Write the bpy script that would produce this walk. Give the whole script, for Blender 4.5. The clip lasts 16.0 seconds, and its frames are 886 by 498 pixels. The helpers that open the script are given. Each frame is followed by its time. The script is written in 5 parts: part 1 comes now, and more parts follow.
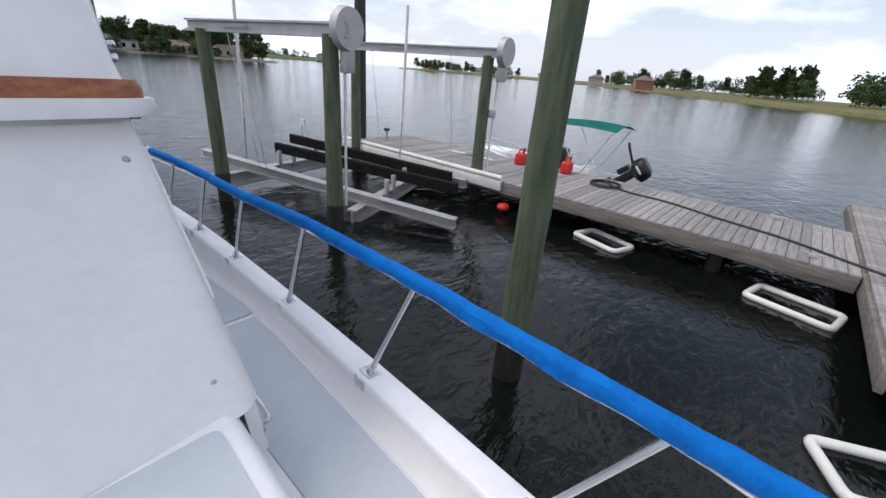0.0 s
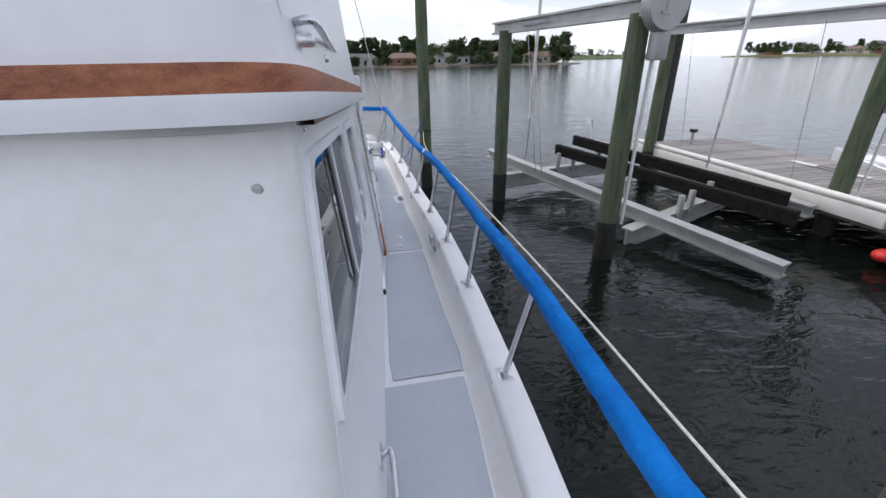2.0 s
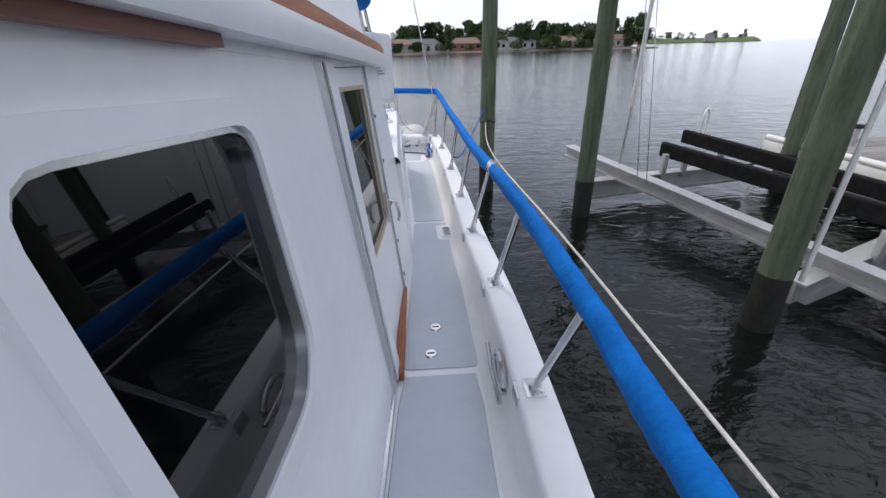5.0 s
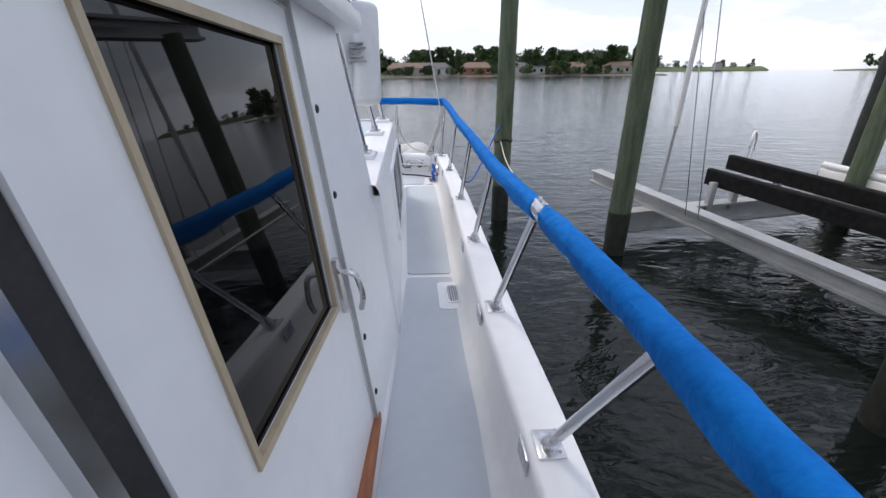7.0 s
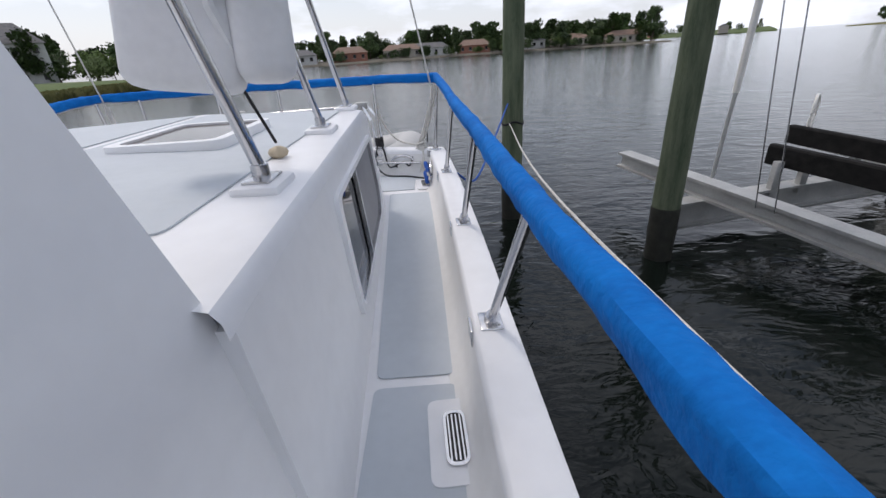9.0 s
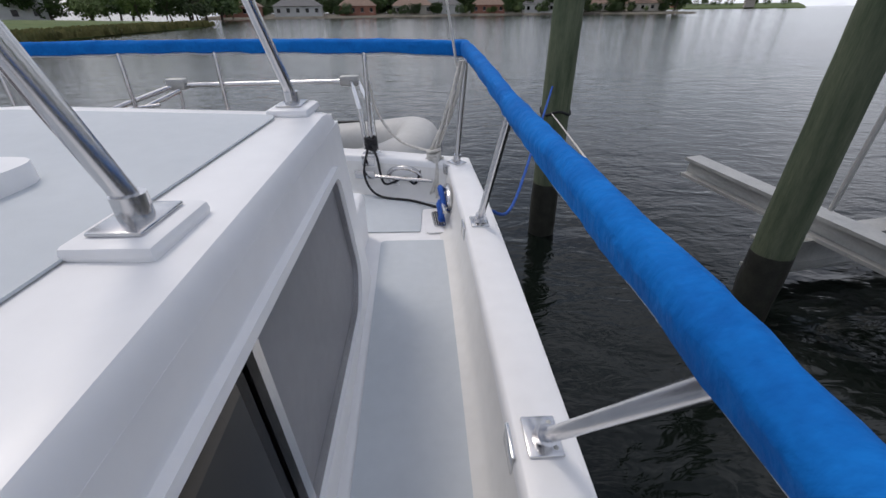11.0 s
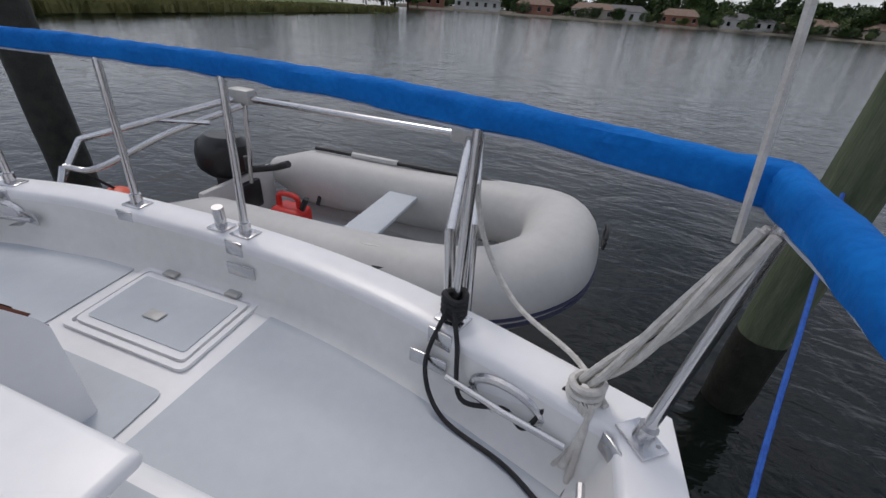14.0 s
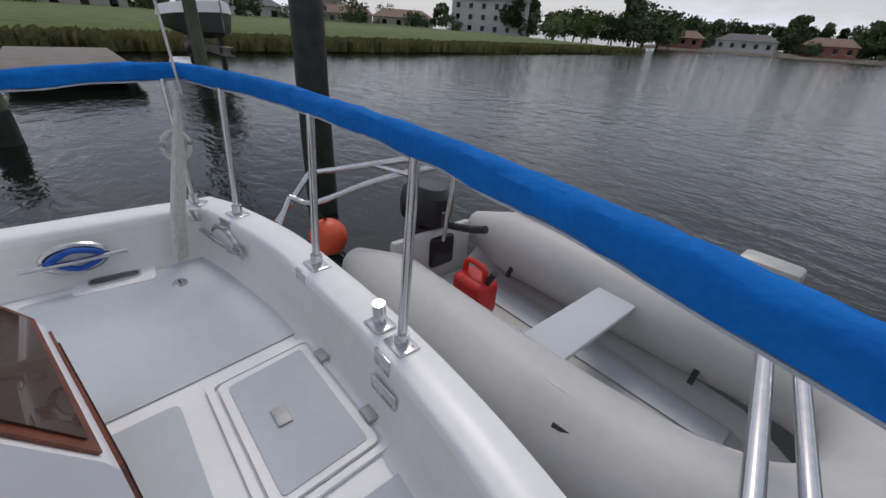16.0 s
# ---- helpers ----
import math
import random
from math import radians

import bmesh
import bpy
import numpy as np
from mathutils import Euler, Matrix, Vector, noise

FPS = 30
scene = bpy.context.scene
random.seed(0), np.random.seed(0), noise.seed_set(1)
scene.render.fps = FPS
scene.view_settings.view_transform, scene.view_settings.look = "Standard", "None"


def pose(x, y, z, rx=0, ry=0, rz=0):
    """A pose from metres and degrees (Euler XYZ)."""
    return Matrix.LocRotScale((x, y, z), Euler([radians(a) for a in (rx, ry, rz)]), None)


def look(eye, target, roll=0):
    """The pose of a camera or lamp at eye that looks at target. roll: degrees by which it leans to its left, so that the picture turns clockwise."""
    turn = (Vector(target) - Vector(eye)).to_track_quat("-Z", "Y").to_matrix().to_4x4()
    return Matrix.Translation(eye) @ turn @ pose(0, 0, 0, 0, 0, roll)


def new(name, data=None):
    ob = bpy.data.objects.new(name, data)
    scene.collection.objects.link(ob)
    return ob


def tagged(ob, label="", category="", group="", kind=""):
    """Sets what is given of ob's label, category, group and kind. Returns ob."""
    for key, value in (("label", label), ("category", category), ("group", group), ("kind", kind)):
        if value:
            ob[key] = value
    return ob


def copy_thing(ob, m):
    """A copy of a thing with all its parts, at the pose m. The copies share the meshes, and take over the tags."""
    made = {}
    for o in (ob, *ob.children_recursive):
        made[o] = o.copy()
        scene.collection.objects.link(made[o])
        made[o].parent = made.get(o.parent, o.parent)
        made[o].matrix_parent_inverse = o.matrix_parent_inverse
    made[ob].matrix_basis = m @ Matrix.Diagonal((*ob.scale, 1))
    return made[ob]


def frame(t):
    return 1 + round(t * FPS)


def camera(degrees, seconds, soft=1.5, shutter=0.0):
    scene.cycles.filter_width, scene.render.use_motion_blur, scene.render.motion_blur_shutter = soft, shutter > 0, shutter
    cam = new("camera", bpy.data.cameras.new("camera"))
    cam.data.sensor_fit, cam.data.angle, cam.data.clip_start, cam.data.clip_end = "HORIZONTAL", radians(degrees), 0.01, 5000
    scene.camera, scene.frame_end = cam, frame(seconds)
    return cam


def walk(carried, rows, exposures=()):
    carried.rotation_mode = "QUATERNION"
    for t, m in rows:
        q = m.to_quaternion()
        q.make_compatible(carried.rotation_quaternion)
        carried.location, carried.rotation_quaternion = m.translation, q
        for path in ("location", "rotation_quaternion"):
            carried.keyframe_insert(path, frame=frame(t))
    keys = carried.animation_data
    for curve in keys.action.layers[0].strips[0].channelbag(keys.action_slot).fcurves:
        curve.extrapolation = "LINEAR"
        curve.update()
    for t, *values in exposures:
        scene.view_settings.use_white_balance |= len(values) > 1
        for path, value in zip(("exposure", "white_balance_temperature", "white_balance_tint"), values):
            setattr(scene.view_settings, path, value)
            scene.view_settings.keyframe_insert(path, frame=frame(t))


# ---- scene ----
K = 1.18  # metres to one unit of the plan below; all plan numbers are scaled by it
cam = camera(94.5, 16.0)
EXPO = [(0, 0.52, 6550, 13), (1.5, 0.56, 6600, 13), (3, 0.65, 6600, 13), (4.5, 0.65, 6600, 13), (6.5, 0.65, 6600, 13), (8, 0.55, 6600, 13), (9, 0.35, 6700, 13), (12, 0.1, 6700, 13), (14, -0.03, 6700, 13), (16, -0.1, 6700, 13)]
PATH = [
    (0, (-0.368, 1.459, 1.655), (1.048, 2.623, 0.855), 4.7),
    (0.5, (-0.135, 1.617, 1.622), (0.929, 3.086, 0.778), 1.6),
    (1, (0.004, 1.767, 1.632), (0.799, 3.364, 0.728), -1.4),
    (1.5, (0.135, 1.973, 1.619), (0.661, 3.685, 0.727), 0.5),
    (2, (0.206, 2.228, 1.546), (0.552, 4.011, 0.708), -1.1),
    (2.5, (0.271, 2.543, 1.523), (0.578, 4.345, 0.71), 0.8),
    (3, (0.336, 2.843, 1.48), (0.585, 4.601, 0.56), 0.5),
    (3.5, (0.367, 3.15, 1.439), (0.588, 4.915, 0.525), -0.1),
    (4, (0.385, 3.507, 1.404), (0.473, 5.286, 0.494), 0.4),
    (4.2, (0.415, 3.655, 1.386), (0.474, 5.423, 0.452), -0.9),
    (6.5, (0.483, 4.891, 1.133), (0.595, 6.741, 0.382), -1.5),
    (7, (0.515, 5.181, 1.083), (0.576, 7.015, 0.288), -0.5),
    (7.5, (0.556, 5.501, 1.008), (0.593, 7.302, 0.139), -4.0),
    (8, (0.598, 5.738, 0.992), (0.562, 7.551, 0.15), -2.0),
    (8.5, (0.574, 5.985, 0.979), (0.547, 7.783, 0.103), -1.7),
    (9, (0.614, 6.265, 0.971), (0.637, 8.067, 0.103), -3.9),
    (9.2, (0.595, 6.38, 0.973), (0.589, 8.171, 0.081), -2.2),
    (11.3, (0.549, 7.79, 0.948), (0.564, 9.517, -0.061), -0.5),
    (11.5, (0.553, 7.904, 0.95), (0.549, 9.653, -0.02), -0.2),
    (12, (0.576, 8.174, 0.955), (0.482, 9.9, -0.052), 0.8),
    (12.5, (0.511, 8.464, 0.97), (0.429, 10.191, -0.035), -0.1),
    (13, (0.483, 8.717, 0.982), (0.281, 10.442, -0.009), 2.7),
    (13.5, (0.465, 8.962, 0.964), (0.021, 10.641, -0.028), 5.2),
    (14, (0.396, 9.128, 0.992), (-0.132, 10.76, -0.037), 4.4),
    (14.5, (0.354, 9.281, 1.003), (-0.318, 10.877, 0.002), 2.2),
    (15, (0.305, 9.45, 1.008), (-0.505, 10.962, -0.021), 6.0),
    (15.5, (0.189, 9.553, 1.028), (-0.828, 10.967, 0.044), 5.0),
    (16, (0.03, 9.608, 1.015), (-1.27, 10.792, 0.063), 3.8),
]


def up(p):
    return tuple(K * v for v in p)


walk(cam, [(t, look(up(eye), up(target), roll)) for t, eye, target, roll in PATH], exposures=EXPO)

# ---- light ----
SUN_EL, SUN_AZ = 58.0, 312.0  # degrees; azimuth from +y, clockwise
world = bpy.data.worlds.new("sky")
scene.world = world
world.use_nodes = True
wn, wl = world.node_tree.nodes, world.node_tree.links
wn.clear()
w_out, w_bg, w_sky = wn.new("ShaderNodeOutputWorld"), wn.new("ShaderNodeBackground"), wn.new("ShaderNodeTexSky")
w_sky.sky_type, w_sky.sun_disc = "NISHITA", False
w_sky.sun_elevation, w_sky.sun_rotation = radians(SUN_EL), radians(SUN_AZ)
w_sky.air_density, w_sky.dust_density = 1.0, 2.0
w_tc, w_map, w_noise, w_ramp, w_mix = (wn.new("ShaderNodeTexCoord"), wn.new("ShaderNodeMapping"), wn.new("ShaderNodeTexNoise"),
                                       wn.new("ShaderNodeValToRGB"), wn.new("ShaderNodeMix"))
w_map.inputs["Scale"].default_value = (1.6, 1.6, 5.0)
w_map.inputs["Location"].default_value = (3.1, 1.7, 0.4)
w_noise.inputs["Scale"].default_value, w_noise.inputs["Detail"].default_value = 1.5, 9
w_noise.inputs["Roughness"].default_value = 0.55
w_ramp.color_ramp.elements[0].position, w_ramp.color_ramp.elements[1].position = 0.42, 0.62
w_ramp.color_ramp.elements[0].color = (0.12, 0.12, 0.12, 1)
w_mix.data_type = "RGBA"
w_mix.inputs["B"].default_value = (9.5, 10.2, 11.6, 1)
wl.new(w_tc.outputs["Generated"], w_map.inputs["Vector"])
wl.new(w_map.outputs["Vector"], w_noise.inputs["Vector"])
wl.new(w_noise.outputs["Fac"], w_ramp.inputs["Fac"])
# cloud banks close up towards the horizon, where they are seen edge on
w_sep, w_low, w_max = wn.new("ShaderNodeSeparateXYZ"), wn.new("ShaderNodeMapRange"), wn.new("ShaderNodeMath")
w_low.inputs["From Min"].default_value, w_low.inputs["From Max"].default_value = 0.02, 0.45
w_low.inputs["To Min"].default_value, w_low.inputs["To Max"].default_value = 0.6, 0.0
w_max.operation = "MAXIMUM"
wl.new(w_tc.outputs["Generated"], w_sep.inputs["Vector"])
wl.new(w_sep.outputs["Z"], w_low.inputs["Value"])
wl.new(w_low.outputs["Result"], w_max.inputs[0])
wl.new(w_ramp.outputs["Color"], w_max.inputs[1])
wl.new(w_max.outputs["Value"], w_mix.inputs["Factor"])
wl.new(w_sky.outputs["Color"], w_mix.inputs["A"])
wl.new(w_mix.outputs["Result"], w_bg.inputs["Color"])
w_bg.inputs["Strength"].default_value = 0.085
wl.new(w_bg.outputs["Background"], w_out.inputs["Surface"])
sun = new("sun", bpy.data.lights.new("sun", "SUN"))
sun.data.energy, sun.data.angle, sun.data.color = 0.9, radians(14), (1.0, 0.96, 0.9)
_el, _az = radians(SUN_EL), radians(SUN_AZ)
_s = Vector((math.sin(_az) * math.cos(_el), math.cos(_az) * math.cos(_el), math.sin(_el)))
sun.matrix_world = look(_s * 50, (0, 0, 0))


# ---- materials ----
def material(name, c1, c2=None, rough=0.5, metal=0.0, scale=8.0, bump=0.0, bump_scale=60.0, stretch=(1, 1, 1), rand=0.0, rough2=None, spec=0.5, lo=0.35, hi=0.65):
    """A surface of two mottled colours with fine relief; rand varies the lightness from piece to piece."""
    m = bpy.data.materials.new(name)
    m.use_nodes = True
    n, l = m.node_tree.nodes, m.node_tree.links
    b = n["Principled BSDF"]
    b.inputs["Roughness"].default_value, b.inputs["Metallic"].default_value = rough, metal
    b.inputs["Specular IOR Level"].default_value = spec
    tc, mp = n.new("ShaderNodeTexCoord"), n.new("ShaderNodeMapping")
    mp.inputs["Scale"].default_value = stretch
    l.new(tc.outputs["Object"], mp.inputs["Vector"])
    big, fine, mixf = n.new("ShaderNodeTexNoise"), n.new("ShaderNodeTexNoise"), n.new("ShaderNodeMath")
    big.inputs["Scale"].default_value, big.inputs["Detail"].default_value = scale, 6
    fine.inputs["Scale"].default_value, fine.inputs["Detail"].default_value = scale * 9, 3
    l.new(mp.outputs["Vector"], big.inputs["Vector"]), l.new(mp.outputs["Vector"], fine.inputs["Vector"])
    mixf.operation = "MULTIPLY_ADD"
    mixf.inputs[1].default_value = 0.35
    l.new(fine.outputs["Fac"], mixf.inputs[0])
    half = n.new("ShaderNodeMath")
    half.operation, half.inputs[1].default_value = "MULTIPLY", 0.65
    l.new(big.outputs["Fac"], half.inputs[0]), l.new(half.outputs[0], mixf.inputs[2])
    ramp = n.new("ShaderNodeValToRGB")
    ramp.color_ramp.elements[0].position, ramp.color_ramp.elements[1].position = lo, hi
    ramp.color_ramp.elements[0].color, ramp.color_ramp.elements[1].color = (*c1, 1), (*(c2 or c1), 1)
    l.new(mixf.outputs[0], ramp.inputs["Fac"])
    out = ramp.outputs["Color"]
    if rand:
        oi, hsv, mr = n.new("ShaderNodeObjectInfo"), n.new("ShaderNodeHueSaturation"), n.new("ShaderNodeMapRange")
        mr.inputs["To Min"].default_value, mr.inputs["To Max"].default_value = 1 - rand, 1 + rand
        l.new(oi.outputs["Random"], mr.inputs["Value"]), l.new(mr.outputs["Result"], hsv.inputs["Value"])
        l.new(out, hsv.inputs["Color"])
        out = hsv.outputs["Color"]
    l.new(out, b.inputs["Base Color"])
    if rough2 is not None:
        rr = n.new("ShaderNodeMapRange")
        rr.inputs["To Min"].default_value, rr.inputs["To Max"].default_value = rough, rough2
        l.new(big.outputs["Fac"], rr.inputs["Value"]), l.new(rr.outputs["Result"], b.inputs["Roughness"])
    if bump:
        bn, bt = n.new("ShaderNodeBump"), n.new("ShaderNodeTexNoise")
        bt.inputs["Scale"].default_value, bt.inputs["Detail"].default_value = bump_scale, 4
        l.new(mp.outputs["Vector"], bt.inputs["Vector"])
        bn.inputs["Strength"].default_value, bn.inputs["Distance"].default_value = 0.6, bump
        l.new(bt.outputs["Fac"], bn.inputs["Height"]), l.new(bn.outputs["Normal"], b.inputs["Normal"])
    return m


GEL = material("gelcoat", (0.79, 0.79, 0.795), (0.86, 0.86, 0.865), 0.28, scale=1.6, rough2=0.42, bump=0.0006, bump_scale=9)
CREAM = material("aged_gelcoat", (0.70, 0.69, 0.665), (0.78, 0.77, 0.75), 0.35, scale=2.2, rough2=0.5, bump=0.0006, bump_scale=9)
NONSKID = material("grey_nonskid", (0.48, 0.52, 0.555), (0.53, 0.57, 0.605), 0.62, scale=2.5, bump=0.0015, bump_scale=420)
CANVAS = material("blue_canvas", (0.001, 0.115, 0.42), (0.002, 0.17, 0.56), 0.8, scale=7, bump=0.012, bump_scale=22, stretch=(1, 1.6, 1), spec=0.12)
CANVAS_EDGE = material("canvas_piping", (0.4, 0.42, 0.46), (0.55, 0.56, 0.58), 0.8, scale=20)
STEEL = material("stainless_steel", (0.55, 0.55, 0.56), (0.66, 0.66, 0.67), 0.16, 1.0, scale=5, rough2=0.3)
DULL = material("galvanised_aluminium", (0.40, 0.40, 0.39), (0.52, 0.52, 0.50), 0.5, 0.6, scale=4, rough2=0.65, bump=0.001)
TEAK = material("weathered_teak", (0.20, 0.055, 0.025), (0.42, 0.16, 0.07), 0.55, scale=5, stretch=(3, 0.4, 6), bump=0.001, bump_scale=40, rough2=0.7)
DARKTEAK = material("varnished_teak", (0.11, 0.025, 0.012), (0.2, 0.06, 0.03), 0.4, scale=5, stretch=(4, 0.4, 6))
RUBBER = material("black_rubber", (0.012, 0.012, 0.013), (0.03, 0.03, 0.03), 0.6, scale=12, bump=0.001)
CARPET = material("black_bunk_carpet", (0.008, 0.008, 0.008), (0.02, 0.019, 0.018), 0.95, scale=10, bump=0.004, bump_scale=90, spec=0.15)
PILE = material("green_treated_pile", (0.045, 0.066, 0.034), (0.12, 0.138, 0.085), 0.85, scale=3.2, stretch=(5, 5, 0.55), bump=0.012, bump_scale=14, rand=0.15)
WETPILE = material("wet_fouled_pile", (0.008, 0.008, 0.006), (0.03, 0.03, 0.022), 0.55, scale=9, bump=0.015, bump_scale=18)
PLANK = material("grey_dock_plank", (0.20, 0.185, 0.175), (0.36, 0.335, 0.32), 0.85, scale=3, stretch=(0.6, 6, 4), bump=0.003, bump_scale=40, rand=0.2)
DOCKWOOD = material("dock_fascia_wood", (0.12, 0.10, 0.085), (0.27, 0.24, 0.21), 0.85, scale=2.5, stretch=(3, 0.6, 6), bump=0.003, bump_scale=30)
TUBE_GREY = material("hypalon_grey", (0.46, 0.455, 0.44), (0.53, 0.525, 0.51), 0.45, scale=2.5, rough2=0.6, bump=0.0015, bump_scale=16)
NAVY = material("navy_strake", (0.012, 0.015, 0.05), (0.03, 0.03, 0.08), 0.5, scale=9)
ENGINE = material("black_cowling", (0.006, 0.006, 0.007), (0.015, 0.015, 0.017), 0.28, scale=8, rough2=0.45)
RED = material("red_plastic", (0.55, 0.018, 0.015), (0.66, 0.035, 0.025), 0.4, scale=6, rough2=0.55)
ORANGE = material("orange_vinyl", (0.66, 0.07, 0.025), (0.75, 0.11, 0.04), 0.45, scale=6)
ROPE = material("white_rope", (0.50, 0.48, 0.44), (0.68, 0.66, 0.62), 0.9, scale=40, bump=0.003, bump_scale=160)
BLACKROPE = material("black_rope", (0.012, 0.012, 0.014), (0.03, 0.03, 0.032), 0.85, scale=40, bump=0.002, bump_scale=160)
BLUEROPE = material("blue_rope", (0.01, 0.06, 0.3), (0.02, 0.11, 0.45), 0.85, scale=40, bump=0.002, bump_scale=160)
PVC = material("white_pvc", (0.68, 0.66, 0.6), (0.8, 0.79, 0.76), 0.4, scale=4)
TEAL = material("teal_canvas", (0.0, 0.21, 0.17), (0.005, 0.29, 0.24), 0.8, scale=5, bump=0.004, bump_scale=20)
SCREEN = material("grey_sunscreen_mesh", (0.20, 0.20, 0.215), (0.24, 0.24, 0.255), 0.6, scale=3, bump=0.0006, bump_scale=700)
PALEWOOD = material("pale_door_trim", (0.42, 0.34, 0.22), (0.55, 0.46, 0.33), 0.55, scale=4, stretch=(3, 3, 0.5))
VINYL = material("white_vinyl_cover", (0.68, 0.68, 0.68), (0.78, 0.78, 0.78), 0.5, scale=3, bump=0.006, bump_scale=8)
GREYPRINT = material("grey_print", (0.25, 0.26, 0.28), (0.32, 0.33, 0.35), 0.6)
GRASS = material("shore_grass", (0.045, 0.085, 0.016), (0.11, 0.145, 0.035), 0.9, scale=0.5, bump=0.05, bump_scale=3)
REED = material("marsh_reed", (0.09, 0.10, 0.03), (0.19, 0.17, 0.06), 0.9, scale=0.4, bump=0.08, bump_scale=2)
SAND = material("shore_mud", (0.09, 0.08, 0.06), (0.2, 0.18, 0.14), 0.9, scale=0.5, bump=0.03, bump_scale=3)
LEAF = material("tree_foliage", (0.018, 0.042, 0.01), (0.06, 0.10, 0.022), 0.75, scale=0.5, rand=0.35)
LEAF2 = material("light_tree_foliage", (0.05, 0.09, 0.02), (0.11, 0.15, 0.04), 0.75, scale=0.5, rand=0.3)
BARK = material("bark", (0.05, 0.04, 0.03), (0.1, 0.08, 0.06), 0.9, scale=3)
WALLS = [material("house_cream_wall", (0.36, 0.33, 0.28), (0.46, 0.42, 0.36), 0.8, scale=0.6),
         material("house_brick_wall", (0.24, 0.10, 0.07), (0.34, 0.16, 0.11), 0.85, scale=0.9),
         material("house_white_wall", (0.45, 0.45, 0.44), (0.55, 0.55, 0.53), 0.75, scale=0.6)]
SHINGLE = material("grey_shingle", (0.10, 0.10, 0.105), (0.18, 0.175, 0.17), 0.9, scale=1.2, bump=0.02, bump_scale=8)
SHINGLE2 = material("brown_shingle", (0.17, 0.11, 0.08), (0.26, 0.18, 0.14), 0.9, scale=1.2, bump=0.02, bump_scale=8)


def smoked_glass(name, c=(0.0025, 0.0025, 0.003), clear=0.02):
    m = bpy.data.materials.new(name)
    m.use_nodes = True
    b = m.node_tree.nodes["Principled BSDF"]
    b.inputs["Base Color"].default_value = (*c, 1)
    b.inputs["Roughness"].default_value, b.inputs["IOR"].default_value = 0.02, 1.42
    b.inputs["Transmission Weight"].default_value = clear
    return m


GLASS = smoked_glass("smoked_window_glass")
ACRYLIC = smoked_glass("brown_acrylic", (0.09, 0.05, 0.035), 0.3)


def water_material():
    m = bpy.data.materials.new("harbour_water")
    m.use_nodes = True
    n, l = m.node_tree.nodes, m.node_tree.links
    b = n["Principled BSDF"]
    b.inputs["Base Color"].default_value = (0.004, 0.0062, 0.0048, 1)
    b.inputs["Roughness"].default_value, b.inputs["IOR"].default_value = 0.1, 1.33
    tc = n.new("ShaderNodeTexCoord")
    last = None
    for sc, st, dist, rot in ((1.1, (1, 1.7, 1), 0.038, 25), (3.6, (1, 1.9, 1), 0.013, -15), (0.22, (1, 1.5, 1), 0.02, 40)):
        mp, nz, bp = n.new("ShaderNodeMapping"), n.new("ShaderNodeTexNoise"), n.new("ShaderNodeBump")
        mp.inputs["Scale"].default_value, mp.inputs["Rotation"].default_value = st, (0, 0, radians(rot))
        nz.inputs["Scale"].default_value, nz.inputs["Detail"].default_value, nz.inputs["Distortion"].default_value = sc, 3, 0.7
        l.new(tc.outputs["Object"], mp.inputs["Vector"]), l.new(mp.outputs["Vector"], nz.inputs["Vector"])
        bp.inputs["Strength"].default_value, bp.inputs["Distance"].default_value = 1.0, dist
        l.new(nz.outputs["Fac"], bp.inputs["Height"])
        if last:
            l.new(last.outputs["Normal"], bp.inputs["Normal"])
        last = bp
    l.new(last.outputs["Normal"], b.inputs["Normal"])
    return m


WATER = water_material()


# ---- builders ----
def thing(name, at=(0, 0, 0), label="", category="", group="", kind=""):
    ob = new(name)
    ob.empty_display_size = 0.1
    ob.location = up(at)
    ob["base"] = list(at)
    return tagged(ob, label, category, group, kind)


def mesh_of(bm, mat, at=(0, 0, 0), smooth=True):
    for v in bm.verts:
        v.co = (v.co - Vector(at)) * K
    bmesh.ops.recalc_face_normals(bm, faces=bm.faces[:])
    me = bpy.data.meshes.new("mesh")
    bm.to_mesh(me)
    bm.free()
    for p in me.polygons:
        p.use_smooth = smooth
    if smooth:
        me.set_sharp_from_angle(angle=radians(38))
    for k in (mat if isinstance(mat, (list, tuple)) else (mat,)):
        me.materials.append(k)
    return me


def part(name, bm, mat, parent, label="", smooth=True):
    at = parent["base"]
    ob = new(name, mesh_of(bm, mat, at, smooth))
    ob.parent = parent
    ob["base"] = list(at)
    return tagged(ob, label)


def solo(name, bm, mat, label="", category="", group="", kind="", smooth=True):
    ob = new(name, mesh_of(bm, mat, (0, 0, 0), smooth))
    ob["base"] = [0, 0, 0]
    return tagged(ob, label, category, group, kind)


def box(x0, y0, z0, x1, y1, z1, bevel=0.0, bm=None, rot=None, seg=2):
    """A box between two corners with rounded edges; rot turns it about its middle."""
    one = bmesh.new()
    bmesh.ops.create_cube(one, size=1)
    c = Vector(((x0 + x1) / 2, (y0 + y1) / 2, (z0 + z1) / 2))
    for v in one.verts:
        v.co = Vector((v.co.x * (x1 - x0), v.co.y * (y1 - y0), v.co.z * (z1 - z0)))
    if bevel:
        bmesh.ops.bevel(one, geom=one.edges[:], offset=bevel, segments=seg, affect="EDGES", profile=0.5)
    for v in one.verts:
        v.co = c + (rot.to_3x3() @ v.co if rot else v.co)
    return merge(bm, one)


def merge(bm, one):
    if bm is None:
        return one
    me = bpy.data.meshes.new("tmp")
    one.to_mesh(me)
    one.free()
    bm.from_mesh(me)
    bpy.data.meshes.remove(me)
    return bm


